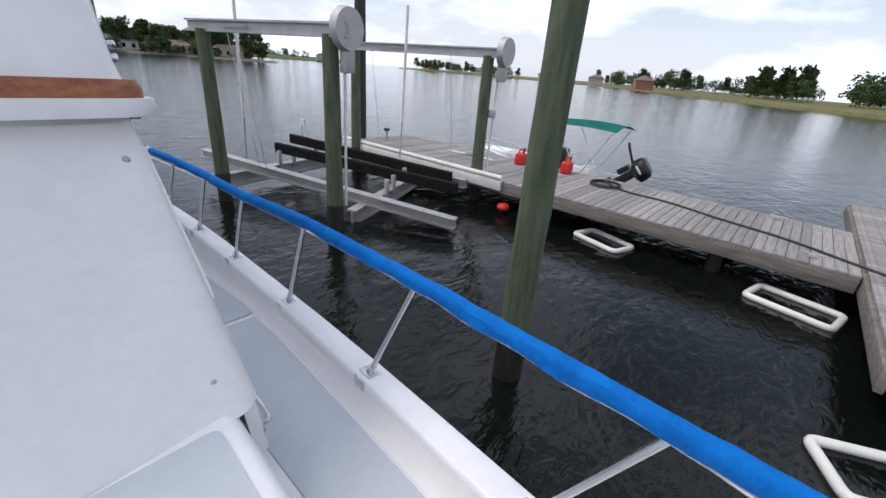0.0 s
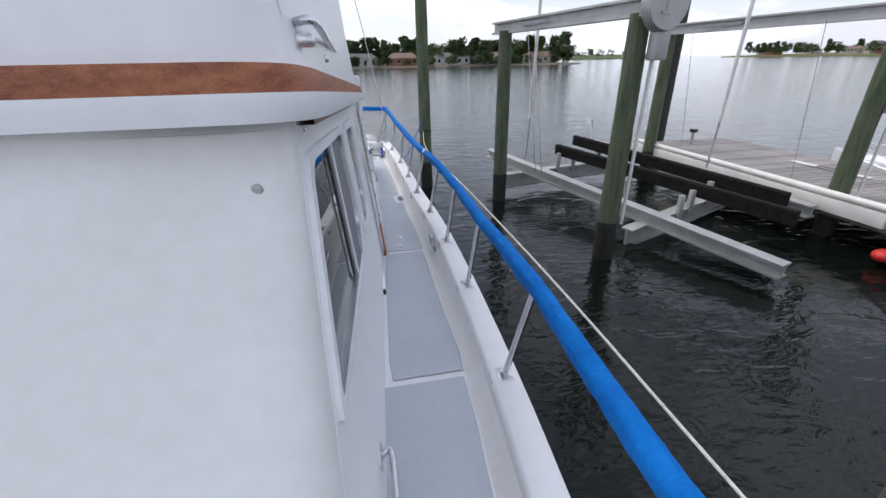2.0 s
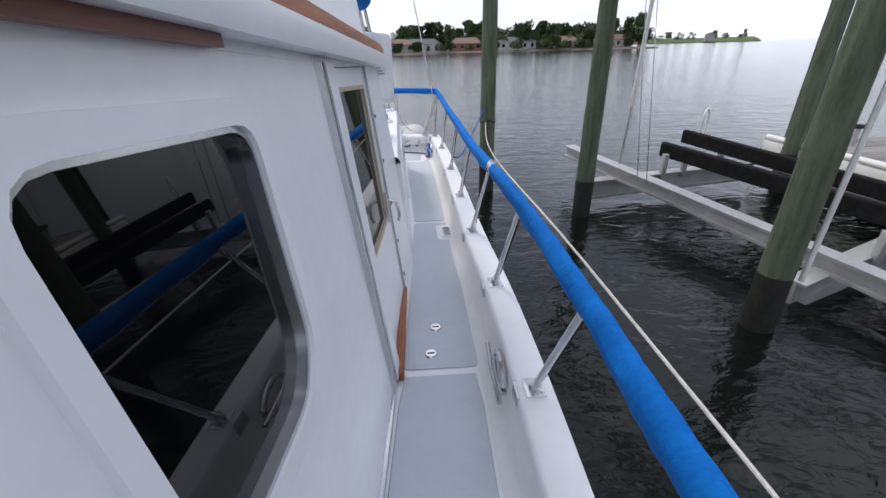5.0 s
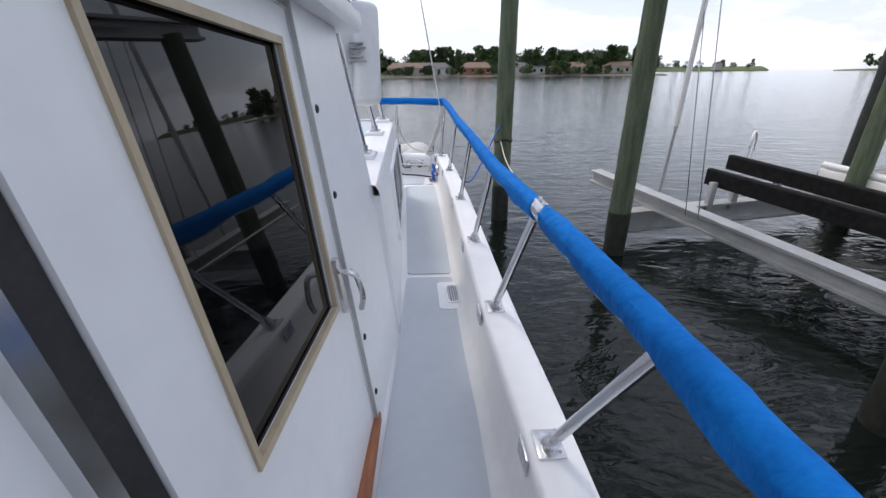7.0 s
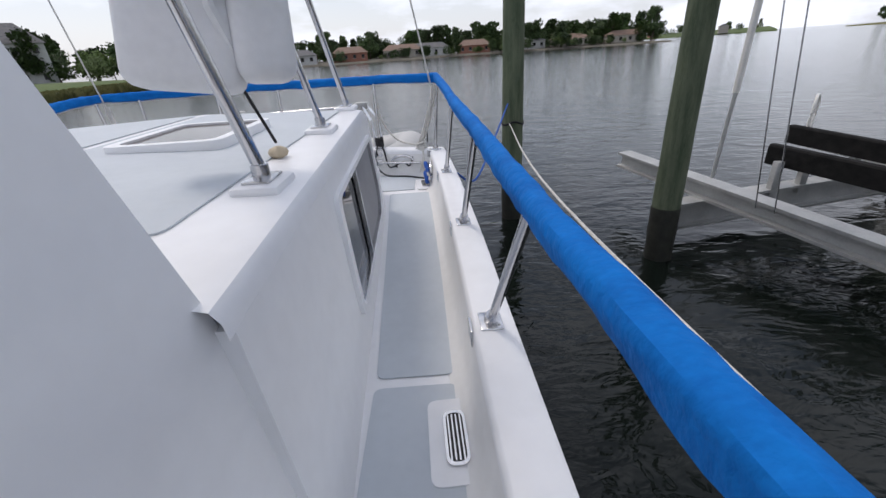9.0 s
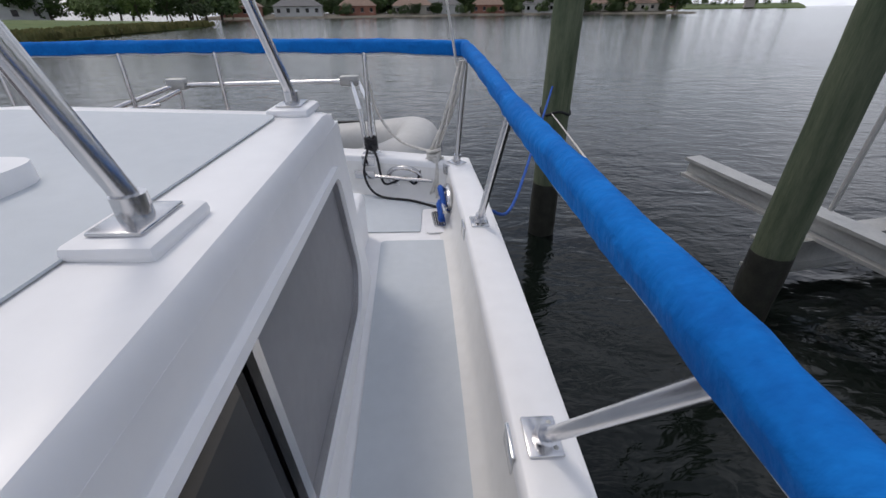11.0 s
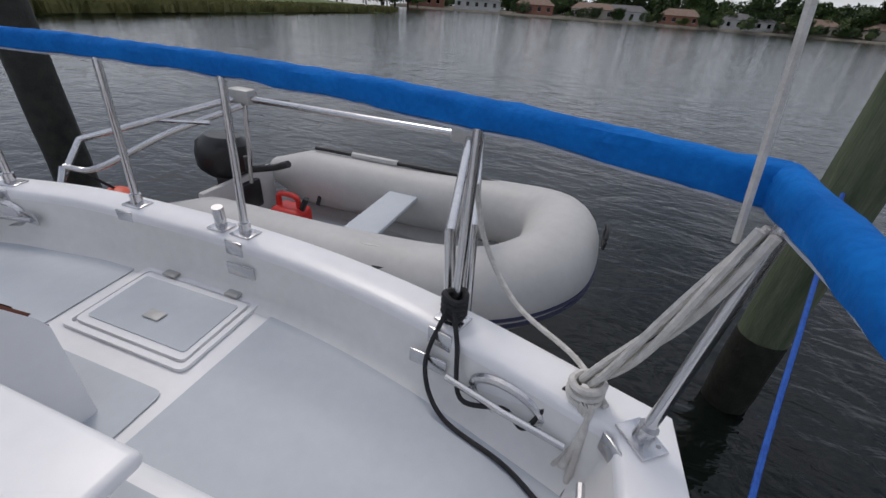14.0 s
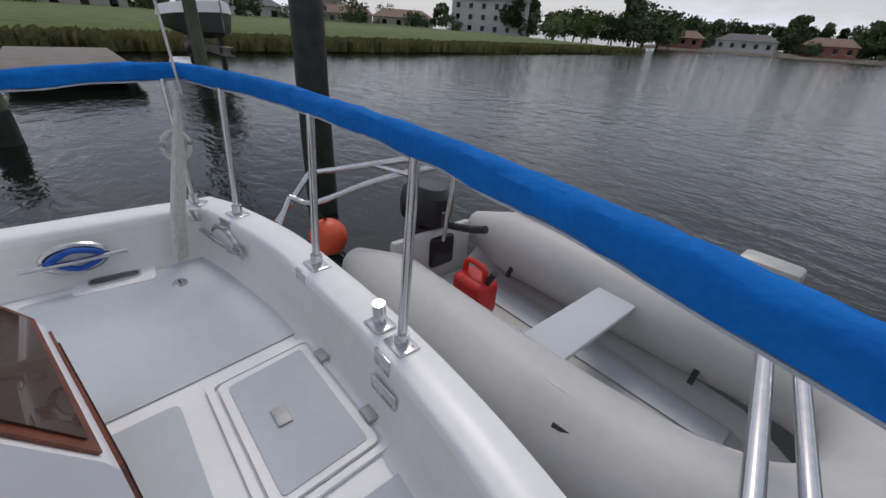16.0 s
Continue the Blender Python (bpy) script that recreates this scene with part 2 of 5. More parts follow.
def sweep(pts, radius, seg=10, bm=None, closed=False, squash=1.0, wob=0.0, caps=True):
    """A tube along points; radius may be a function of the share of the way."""
    bm = bm or bmesh.new()
    pts = [Vector(p) for p in pts]
    n = len(pts)
    rings = []
    for i, p in enumerate(pts):
        a = pts[(i - 1) % n] if closed or i else p
        b = pts[(i + 1) % n] if closed or i < n - 1 else p
        d = (b - a).normalized()
        side = d.cross(Vector((0, 0, 1)))
        side = side.normalized() if side.length > 1e-3 else Vector((1, 0, 0))
        upv = side.cross(d).normalized()
        r = radius(i / max(1, n - 1)) if callable(radius) else radius
        ring = []
        for k in range(seg):
            t = 2 * math.pi * k / seg
            rr = r * (1 + (wob * noise.noise(Vector((p.x * 9 + k, p.y * 9, p.z * 9 + k * 0.7))) if wob else 0))
            ring.append(bm.verts.new(p + side * math.cos(t) * rr + upv * math.sin(t) * rr * squash))
        rings.append(ring)
    for i in range(n if closed else n - 1):
        r0, r1 = rings[i], rings[(i + 1) % n]
        for k in range(seg):
            bm.faces.new((r0[k], r0[(k + 1) % seg], r1[(k + 1) % seg], r1[k]))
    if caps and not closed:
        bm.faces.new(rings[0][::-1]), bm.faces.new(rings[-1])
    return bm


def spline(pts, n=8):
    """A smooth line through points (Catmull-Rom)."""
    pts = [Vector(p) for p in pts]
    q = [2 * pts[0] - pts[1]] + pts + [2 * pts[-1] - pts[-2]]
    out = []
    for i in range(1, len(q) - 2):
        for k in range(n):
            t = k / n
            out.append(0.5 * (2 * q[i] + (q[i + 1] - q[i - 1]) * t + (2 * q[i - 1] - 5 * q[i] + 4 * q[i + 1] - q[i + 2]) * t * t
                              + (3 * q[i] - q[i - 1] - 3 * q[i + 1] + q[i + 2]) * t ** 3))
    return out + [pts[-1]]


def loft(sections, bm=None, closed=False):
    """A skin over rows of points; closed joins each row's end to its start."""
    bm = bm or bmesh.new()
    rows = [[bm.verts.new(p) for p in s] for s in sections]
    for a, b in zip(rows, rows[1:]):
        m = len(a)
        for k in range(m if closed else m - 1):
            bm.faces.new((a[k], a[(k + 1) % m], b[(k + 1) % m], b[k]))
    return bm


def rounded(poly, r, n=4):
    """A polygon of 2D points with rounded corners."""
    out = []
    m = len(poly)
    for i in range(m):
        p, a, b = Vector(poly[i]), Vector(poly[i - 1]), Vector(poly[(i + 1) % m])
        u, v = (a - p), (b - p)
        k = min(r, u.length / 2.2, v.length / 2.2)
        u, v = p + u.normalized() * k, p + v.normalized() * k
        for j in range(n + 1):
            t = j / n
            out.append((1 - t) ** 2 * u + 2 * t * (1 - t) * p + t * t * v)
    return out


def slab(loops, place, thick, bm=None):
    """A plate with holes: loops of 2D points (outline first), place() sets a 2D point and a depth into space."""
    from mathutils.geometry import tessellate_polygon
    bm = bm or bmesh.new()
    flat = [p for lp in loops for p in lp]
    tris = tessellate_polygon([[Vector((p[0], p[1], 0)) for p in lp] for lp in loops])
    front = [bm.verts.new(place(p, 0)) for p in flat]
    back = [bm.verts.new(place(p, thick)) for p in flat]
    for a, b, c in tris:
        try:
            bm.faces.new((front[a], front[b], front[c])), bm.faces.new((back[c], back[b], back[a]))
        except ValueError:
            pass
    i = 0
    for lp in loops:
        m = len(lp)
        for k in range(m):
            a, b = i + k, i + (k + 1) % m
            bm.faces.new((front[a], front[b], back[b], back[a]))
        i += m
    return bm


def ball(c, r, bm=None, scale=(1, 1, 1), sub=2):
    one = bmesh.new()
    bmesh.ops.create_icosphere(one, subdivisions=sub, radius=r)
    for v in one.verts:
        v.co = Vector(c) + Vector((v.co.x * scale[0], v.co.y * scale[1], v.co.z * scale[2]))
    return merge(bm, one)


WATER_Z = -1.15

# ---- water and shores ----
bm = bmesh.new()
for q in ((-3000, -3000), (3000, -3000), (3000, 3000), (-3000, 3000)):
    bm.verts.new((*q, WATER_Z))
bm.faces.new(bm.verts)
solo("water", bm, WATER, "dark rippled harbour water reflecting the clouds", "water", kind="structure")


def land(name, line, depth, h0, h1, mat, label, inward):
    """A strip of shore: a low mud edge along the line, then ground rising inland."""
    pts = spline(line, 10)
    rows = [[], [], [], []]
    for i, p in enumerate(pts):
        d = (pts[min(i + 1, len(pts) - 1)] - pts[max(i - 1, 0)]).normalized()
        side = Vector((-d.y, d.x, 0)) * inward
        j = 1.5 * noise.noise(p * 0.13)
        rows[0].append(p + side * j + Vector((0, 0, WATER_Z - 0.3)))
        rows[1].append(p + side * (1.0 + j) + Vector((0, 0, WATER_Z + h0)))
        rows[2].append(p + side * depth * 0.25 + Vector((0, 0, WATER_Z + h0 + 0.4 * h1)))
        rows[3].append(p + side * depth + Vector((0, 0, WATER_Z + h0 + h1)))
    return solo(name, loft(rows), mat, label, "ground", kind="structure")


land("ground_far_shore", [(-75, 160, 0), (-30, 172, 0), (20, 185, 0), (60, 190, 0), (98, 186, 0), (104, 205, 0)], 60, 0.5, 0.8, SAND, "low far shore with muddy edge and lawns", 1)
land("ground_meadow", [(-30, -30, 0), (-29, 5, 0), (-32, 30, 0), (-36, 60, 0), (-38, 88, 0), (-55, 108, 0), (-75, 125, 0)], 110, 0.5, 2.2, GRASS, "green grassy meadow along the water", 1)
land("ground_marsh", [(110, -60, 0), (138, -8, 0), (190, 30, 0), (250, 70, 0), (330, 140, 0), (380, 260, 0), (390, 420, 0)], 120, 0.8, 2.0, REED, "marshy yellow-green shore across the river", -1)
land("ground_river_end", [(390, 500, 0), (300, 560, 0), (180, 600, 0), (60, 640, 0)], 150, 1.0, 5.0, GRASS, "low wooded shore at the far end of the river", -1)


def blades(name, line, width, count, hgt, mat, label):
    """Reeds along a shore, one clump a blade of three faces."""
    pts = spline(line, 10)
    verts, faces = [], []
    for _ in range(count):
        i = random.randrange(len(pts) - 1)
        p = pts[i].lerp(pts[i + 1], random.random()) + Vector((random.uniform(-width, 0.5), random.uniform(-1, 1), 0))
        h, w, a = hgt * random.uniform(0.5, 1.2), random.uniform(0.15, 0.5), random.uniform(0, 3.14)
        dx, dy = w * math.cos(a), w * math.sin(a)
        k = len(verts)
        z = WATER_Z + 0.1
        verts += [up((p.x - dx, p.y - dy, z)), up((p.x + dx, p.y + dy, z)), up((p.x + dx * 0.6 + 0.1, p.y + dy * 0.5, z + h)), up((p.x - dx * 0.7, p.y - dy * 0.6, z + h * 0.8))]
        faces.append((k, k + 1, k + 2, k + 3))
    me = bpy.data.meshes.new(name)
    me.from_pydata(verts, [], faces)
    me.materials.append(mat)
    tagged(new(name, me), label, "reeds", kind="stuff")


blades("reeds", [(-29.5, -30, 0), (-28.5, 5, 0), (-31.5, 30, 0), (-35.5, 60, 0), (-37.5, 88, 0)], 5, 9000, 0.8, REED, "green and yellow reeds along the meadow's edge")


# ---- trees and houses on the shores ----
def tree(kind, h, spread, mat, label, leaves=1300):
    t = thing("tree", (0, 0, 0), label, "tree", "trees on the shores")
    bm = sweep([(0, 0, -0.5), (0.05 * h, 0, h * 0.25), (0.02 * h, 0.03 * h, h * 0.7)], lambda s: h * 0.03 * (1 - 0.7 * s), 7)
    for k in range(5):
        a = k * 1.3
        sweep([(0.04 * h, 0.01, h * (0.25 + 0.06 * k)), (math.cos(a) * spread * 0.6, math.sin(a) * spread * 0.6, h * (0.5 + 0.06 * k))], lambda s: h * 0.012 * (1 - 0.6 * s), 5, bm)
    part("trunk", bm, BARK, t)
    lobes = []
    for k in range(14):
        a, u = random.uniform(0, 6.28), random.random()
        rad = spread * random.uniform(0.25, 0.75) * (1.0 if kind == "broad" else 0.7)
        lobes.append((Vector((math.cos(a) * rad, math.sin(a) * rad, h * (0.22 + 0.62 * u))), spread * random.uniform(0.26, 0.46)))
    verts, faces = [], []
    for _ in range(leaves):
        c, r = random.choice(lobes)
        d = Vector((random.gauss(0, 1), random.gauss(0, 1), random.gauss(0, 0.8))).normalized()
        p = c + d * r * random.uniform(0.55, 1.05)
        s = h * random.uniform(0.025, 0.055)
        u = Vector((random.gauss(0, 1), random.gauss(0, 1), random.gauss(0, 1))).normalized()
        v = u.orthogonal().normalized()
        k = len(verts)
        verts += [up(p - u * s), up(p + v * s * 0.8), up(p + u * s), up(p - v * s * 0.8 + Vector((0, 0, s * 0.3)))]
        faces.append((k, k + 1, k + 2, k + 3))
    me = bpy.data.meshes.new("crown")
    me.from_pydata(verts, [], faces)
    me.materials.append(mat)
    ob = new("crown", me)
    ob.parent = t
    return t


TREES = [tree("broad", 9.0, 4.4, LEAF, "broad dark green oak on the shore"),
         tree("tall", 11.0, 3.4, LEAF, "tall dark green tree on the shore"),
         tree("broad", 6.0, 3.6, LEAF2, "low light green tree on the shore"),
         tree("broad", 8.0, 4.8, LEAF, "wide dark tree beside the houses")]
for k, t in enumerate(TREES):
    t.matrix_basis = pose(*up((-22 + 24 * k, 196 + 3 * k, -0.4)))


def plant(x, y, z=-0.4, size=1.0, k=None):
    t = copy_thing(random.choice(TREES) if k is None else TREES[k], pose(*up((x, y, z)), 0, 0, random.uniform(0, 360)))
    t.scale = (size, size, size * random.uniform(0.85, 1.1))


WOOD_V, WOOD_F = [], []


def far_tree(x, y, z, size):
    """Adds one tree's crown to the far woods, which are one mesh."""
    src = random.choice(TREES).children
    crown = next(o for o in src if o.name.startswith("crown")).data
    m = pose(*up((x, y, z)), 0, 0, random.uniform(0, 360)) @ Matrix.Scale(size, 4)
    k = len(WOOD_V)
    vs = crown.vertices
    WOOD_V.extend(tuple(m @ v.co) for v in vs)
    WOOD_F.extend(tuple(k + i for i in p.vertices) for n, p in enumerate(crown.polygons) if n % 2 == 0)


def house(w, d, h, roof, wmat, rmat, label, group="houses on the shores", storeys=1):
    t = thing("house", (0, 0, 0), label, "house", group)
    part("wall", box(-w / 2, -d / 2, -1.5, w / 2, d / 2, h), wmat, t)
    bm = bmesh.new()
    e, x, y = 0.5, w / 2 + 0.5, d / 2 + 0.5
    vs = [bm.verts.new(p) for p in ((-x, -y, h), (x, -y, h), (x, y, h), (-x, y, h), (-x + d * 0.35, 0, h + roof), (x - d * 0.35, 0, h + roof))]
    for f in ((0, 1, 5, 4), (1, 2, 5), (2, 3, 4, 5), (3, 0, 4), (0, 3, 2, 1)):
        bm.faces.new([vs[i] for i in f])
    part("roof", bm, rmat, t, smooth=False)
    n = max(2, int(w / 3.2))
    for s in range(storeys):
        for i in range(n):
            cx = -w / 2 + (i + 0.5) * w / n
            z0 = 0.8 + s * 2.8
            for side in (-1, 1):
                yy = side * (d / 2 + 0.03)
                pane = part("window", box(cx - 0.55, yy - 0.05, z0, cx + 0.55, yy + 0.05, z0 + 1.3), GLASS, t)
                part("window_frame", box(cx - 0.65, yy - 0.04, z0 - 0.1, cx + 0.65, yy + 0.04, z0 - 0.002), WALLS[2], pane)
    return t


H1 = house(15, 8, 2.7, 2.0, WALLS[0], SHINGLE2, "low cream house with a brown hipped roof")
H2 = house(13, 8, 2.7, 2.2, WALLS[1], SHINGLE2, "low red brick house with a brown roof")
H3 = house(16, 9, 2.8, 2.0, WALLS[2], SHINGLE, "low white house with a grey roof")
H4 = house(22, 12, 8.5, 4.5, WALLS[2], SHINGLE, "three-storey white apartment house with a grey roof", storeys=3)
H5 = house(11, 9, 5.6, 2.6, WALLS[0], SHINGLE, "two-storey cream house with a grey roof", storeys=2)
for ob, x, y, rz in ((H1, -8, 190, 5), (H2, 22, 199, -4), (H3, 44, 203, 6), (H4, -98, 112, 40), (H5, -112, 64, 62)):
    ob.matrix_basis = pose(*up((x, y, -0.2)), 0, 0, rz)
for ob, x, y, rz in ((H2, -28, 184, 8), (H1, 64, 203, 3), (H3, -48, 178, 10), (H3, 3, 196, -6), (H2, -66, 172, 12), (H1, 86, 200, -8),
                     (H1, -104, 84, 66), (H3, -100, 40, 80), (H1, -98, 14, 85), (H3, -100, -16, 95), (H3, -128, 140, 30), (H1, -105, 66, 60)):
    copy_thing(ob, pose(*up((x, y, -0.2)), 0, 0, rz))
for x, y in ((250, 110), (300, 170), (340, 190), (360, 250), (400, 300), (410, 330), (420, 370), (430, 420), (220, 75), (390, 280), (335, 540), (280, 590), (405, 350), (412, 400)):
    copy_thing(random.choice((H1, H3, H5, H2)), pose(*up((x + random.uniform(4, 18), y - random.uniform(0, 18), 1.5)), 0, 0, random.uniform(0, 180)))
for _ in range(75):
    x = random.uniform(-85, 100)
    plant(x, 198 + 0.05 * x + random.uniform(0, 22), size=random.uniform(0.75, 1.25))
for _ in range(70):
    x = random.uniform(-85, 96)
    far_tree(x, 208 + 0.06 * x + random.uniform(0, 8), -0.4, random.uniform(0.9, 1.25))
for _ in range(60):
    x = random.uniform(-80, 98)
    plant(x, 181 + 0.14 * x + random.uniform(0, 6), size=random.uniform(0.25, 0.5), k=random.choice((0, 2, 3)))
for _ in range(22):
    plant(random.uniform(52, 102), random.uniform(194, 225), size=random.uniform(0.9, 1.3))
for _ in range(34):
    plant(random.uniform(-120, -58), random.uniform(112, 160), size=random.uniform(0.9, 1.35))
for _ in range(60):
    y = random.uniform(-30, 100)
    far_tree(-84 - random.uniform(-2, 26), y, -0.2, random.uniform(0.35, 0.8))
for _ in range(110):
    s = random.random()
    far_tree(150 + 240 * s + random.uniform(4, 40), -10 + 190 * s ** 1.3 - random.uniform(4, 30), 0.6, random.uniform(0.8, 1.4))
for _ in range(60):
    far_tree(random.uniform(398, 450), random.uniform(270, 410), 1.2, random.uniform(0.7, 1.3))
for _ in range(50):
    s = random.random()
    far_tree(400 - 340 * s, 520 + 130 * s + random.uniform(0, 60), 1.5, random.uniform(0.9, 1.6))


me = bpy.data.meshes.new("far_woods")
me.from_pydata(WOOD_V, [], WOOD_F)
me.materials.append(LEAF)
tagged(new("far_woods", me), "dark green woods along the far shores", "trees", kind="stuff")


# ---- pilings ----
def piling(x, y, top, r=0.125, lean=(0, 0), label="weathered green timber piling standing in the water", mat=PILE, wet=-0.58):
    t = thing("piling", (x, y, WATER_Z), label, "piling", "pilings round the slip")
    f = lambda z: (x + lean[0] * (z - WATER_Z), y + lean[1] * (z - WATER_Z), z)
    zs = [wet + (top - wet) * k / 14 for k in range(15)]
    part("shaft", sweep([f(z) for z in zs], lambda s: r * (1.06 - 0.14 * s), 18, wob=0.05), mat, t)
    zs = [-3.0, -2, -1.4, -1.15, -1.0, -0.85, wet]
    part("wet_foot", sweep([f(z) for z in zs], r * 1.08, 18, wob=0.12), WETPILE, t, "black fouled foot below the tide line")
    return t


piling(1.66, 11.55, 3.4, 0.125)
piling(2.95, 10.10, 2.0, 0.125)
piling(3.57, 7.15, 2.0, 0.13)
piling(2.72, 3.02, 3.6, 0.135)
piling(7.15, 11.2, 2.0, 0.13)
piling(7.5, 7.1, 2.0, 0.13)
piling(-4.6, 11.7, 4.0, 0.17, label="black-sleeved piling standing in the water behind the stern", mat=WETPILE)
piling(8.1, 12.2, 3.4, 0.17, label="black-sleeved piling at the end of the dock", mat=WETPILE)
piling(-16.5, 13.2, 3.0, 0.15, label="dark piling beside the neighbouring dock", mat=WETPILE)
piling(-13.5, 12.6, 3.2, 0.15)
piling(-9.9, 8.6, -0.2, 0.2)


# ---- boat lift ----
def i_beam(a, b, h, w, bm=None):
    """A girder from a to b (top middle points) with flanges."""
    a, b = Vector(a), Vector(b)
    d = (b - a).normalized()
    s = d.cross(Vector((0, 0, 1))).normalized()
    u = s.cross(d)
    prof = [(-w / 2, 0), (w / 2, 0), (w / 2, -0.03), (0.02, -0.03), (0.02, -h + 0.03), (w / 2, -h + 0.03), (w / 2, -h), (-w / 2, -h), (-w / 2, -h + 0.03), (-0.02, -h + 0.03), (-0.02, -0.03), (-w / 2, -0.03)]
    one = loft([[p + s * x + u * z for x, z in prof] for p in (a, b)], closed=True)
    bmesh.ops.holes_fill(one, edges=[e for e in one.edges if e.is_boundary])
    return merge(bm, one)


lift = thing("boat_lift", (5, 9, WATER_Z), "grey aluminium boat lift with black bunks, standing empty", "boat lift")
for (a, b, m) in (((2.92, 10.6, 2.16), (3.62, 6.75, 2.16), (3.66, 6.95)), ((7.1, 11.6, 2.16), (7.55, 6.7, 2.16), (7.6, 6.85))):
    beam = part("top_beam", i_beam(a, b, 0.2, 0.15), DULL, lift)
    part("print_bar", box((a[0] * 2 + b[0]) / 3 - 0.09, (a[1] * 2 + b[1]) / 3 - 0.5, 2.04, (a[0] * 2 + b[0]) / 3 - 0.076, (a[1] * 2 + b[1]) / 3 + 0.3, 2.08, rot=pose(0, 0, 0, 0, 0, 9)), GREYPRINT, beam)
    sheave = bmesh.new()
    bmesh.ops.create_cone(sheave, cap_ends=True, segments=24, radius1=0.26, radius2=0.24, depth=0.14)
    bmesh.ops.rotate(sheave, verts=sheave.verts, matrix=Matrix.Rotation(radians(90), 3, "X"))
    for v in sheave.verts:
        v.co = Vector((m[0] - 0.02, m[1] - 0.12, 2.08)) + Vector((v.co.x, v.co.y, v.co.z * 1.15))
    part("drive_cover", sheave, DULL, lift, "grey rounded drive cover")
    part("motor_box", box(m[0] - 0.05, m[1] - 0.12, 1.5, m[0] + 0.12, m[1] + 0.05, 1.85, 0.02), DULL, lift)
    part("conduit", sweep([(m[0] + 0.05, m[1] + 0.05, 1.5), (m[0] + 0.045, m[1] + 0.08, -0.6)], 0.022, 8), PVC, lift)
part("switch_box", box(7.52, 6.85, 0.75, 7.66, 6.97, 0.92, 0.015), DULL, lift)
near_a, near_b = Vector((3.27, 11.82, -0.42)), Vector((5.17, 5.77, -0.79))
part("cradle_beam", i_beam(near_a, near_b, 0.2, 0.2), DULL, lift)
far_a, far_b = Vector((6.2, 12.2, -0.42)), Vector((7.0, 7.0, -0.6))
part("cradle_beam", i_beam(far_a, far_b, 0.2, 0.2), DULL, lift)
for s in (0.22, 0.72):
    p, q = near_a.lerp(near_b, s), far_a.lerp(far_b, s)
    part("cross_beam", i_beam(p + Vector((-0.5, 0, -0.2)), q + Vector((0, 0, -0.2)), 0.3, 0.2), DULL, lift)
    for w in (0.3, 0.45, 0.72):
        c = p.lerp(q, w)
        part("bunk_post", box(c.x - 0.04, c.y - 0.04, c.z - 0.3, c.x + 0.04, c.y + 0.04, c.z + 0.12, 0.006), DULL, lift)
for a, b in (((4.56, 10.9, -0.24), (6.2, 6.6, -0.50)), ((5.35, 11.6, -0.19), (6.7, 7.2, -0.45))):
    a, b = Vector(a), Vector(b)
    d = (b - a).normalized()
    s = d.cross(Vector((0, 0, 1))).normalized() * 0.06
    rows = [[p - s, p - s * 0.7 + Vector((0, 0, 0.02)), p + s * 0.7 + Vector((0, 0, 0.02)), p + s, p + s + Vector((0, 0, -0.2)), p - s + Vector((0, 0, -0.2))] for p in (a, a.lerp(b, 0.33), a.lerp(b, 0.66), b)]
    bm = loft(rows, closed=True)
    bmesh.ops.holes_fill(bm, edges=[e for e in bm.edges if e.is_boundary])
    part("bunk", bm, CARPET, lift, "black carpeted bunk")
for x, y, zt, zb in ((3.75, 10.5, 2.9, 0.42), (6.9, 9.0, 2.9, 0.40)):
    part("guide_pole", sweep([(x, y, zt), (x - 0.06, y, zb)], 0.032, 8), PVC, lift, "white guide pole")
    part("guide_foot", sweep([(x - 0.06, y, zb), (x - 0.1, y, -0.45)], 0.02, 8), DULL, lift)
for x, y in ((3.2, 9.7), (3.26, 9.55), (7.2, 10.6), (7.3, 8.0)):
    part("cable", sweep([(x, y, 2.0), (x + 0.35, y, -0.5)], 0.006, 5), STEEL, lift)
part("ladder_hoop", sweep(spline([(5.85, 11.9, -0.5), (5.85, 11.9, 0.0), (5.95, 12.0, 0.12), (6.08, 12.1, 0.0), (6.08, 12.1, -0.5)]), 0.02, 8), PVC, lift)

# ---- dock ----
DZ = -0.5
dock = thing("dock", (8.5, 5, WATER_Z), "grey weathered plank dock on timber framing", "dock", kind="structure")
part("fascia", box(7.26, 0.3, DZ - 0.27, 7.33, 12.0, DZ - 0.045, 0.008), DOCKWOOD, dock)
part("fascia", box(9.85, 0.3, DZ - 0.27, 9.92, 12.0, DZ - 0.045, 0.008), DOCKWOOD, dock)
for y in (1.4, 3.6, 5.8, 8.0, 10.2):
    part("joist", box(7.34, y - 0.05, DZ - 0.27, 9.84, y + 0.05, DZ - 0.05), DOCKWOOD, dock)
for x, y in ((7.6, 2.0), (9.6, 2.0), (7.6, 5.2), (9.6, 5.2), (7.8, 9.6), (9.6, 9.6)):
    part("pier_post", sweep([(x, y, -3), (x, y, DZ - 0.05)], 0.12, 12), WETPILE, dock)
part("bumper", sweep([(7.22, 6.2, DZ + 0.08), (7.24, 11.9, DZ + 0.08)], 0.055, 12), PVC, dock, "white fender board along the edge")
part("rub_board", box(7.18, 6.2, DZ - 0.2, 7.25, 11.9, DZ + 0.02, 0.01), PVC, dock)
pier = thing("pier", (8.5, -1.5, WATER_Z), "grey plank walkway joining the dock", "dock", kind="structure")
part("fascia", box(4.6, 0.2, DZ - 0.27, 13.0, 0.27, DZ - 0.045, 0.008), DOCKWOOD, pier)
part("fascia", box(4.6, -2.3, DZ - 0.27, 13.0, -2.23, DZ - 0.045, 0.008), DOCKWOOD, pier)
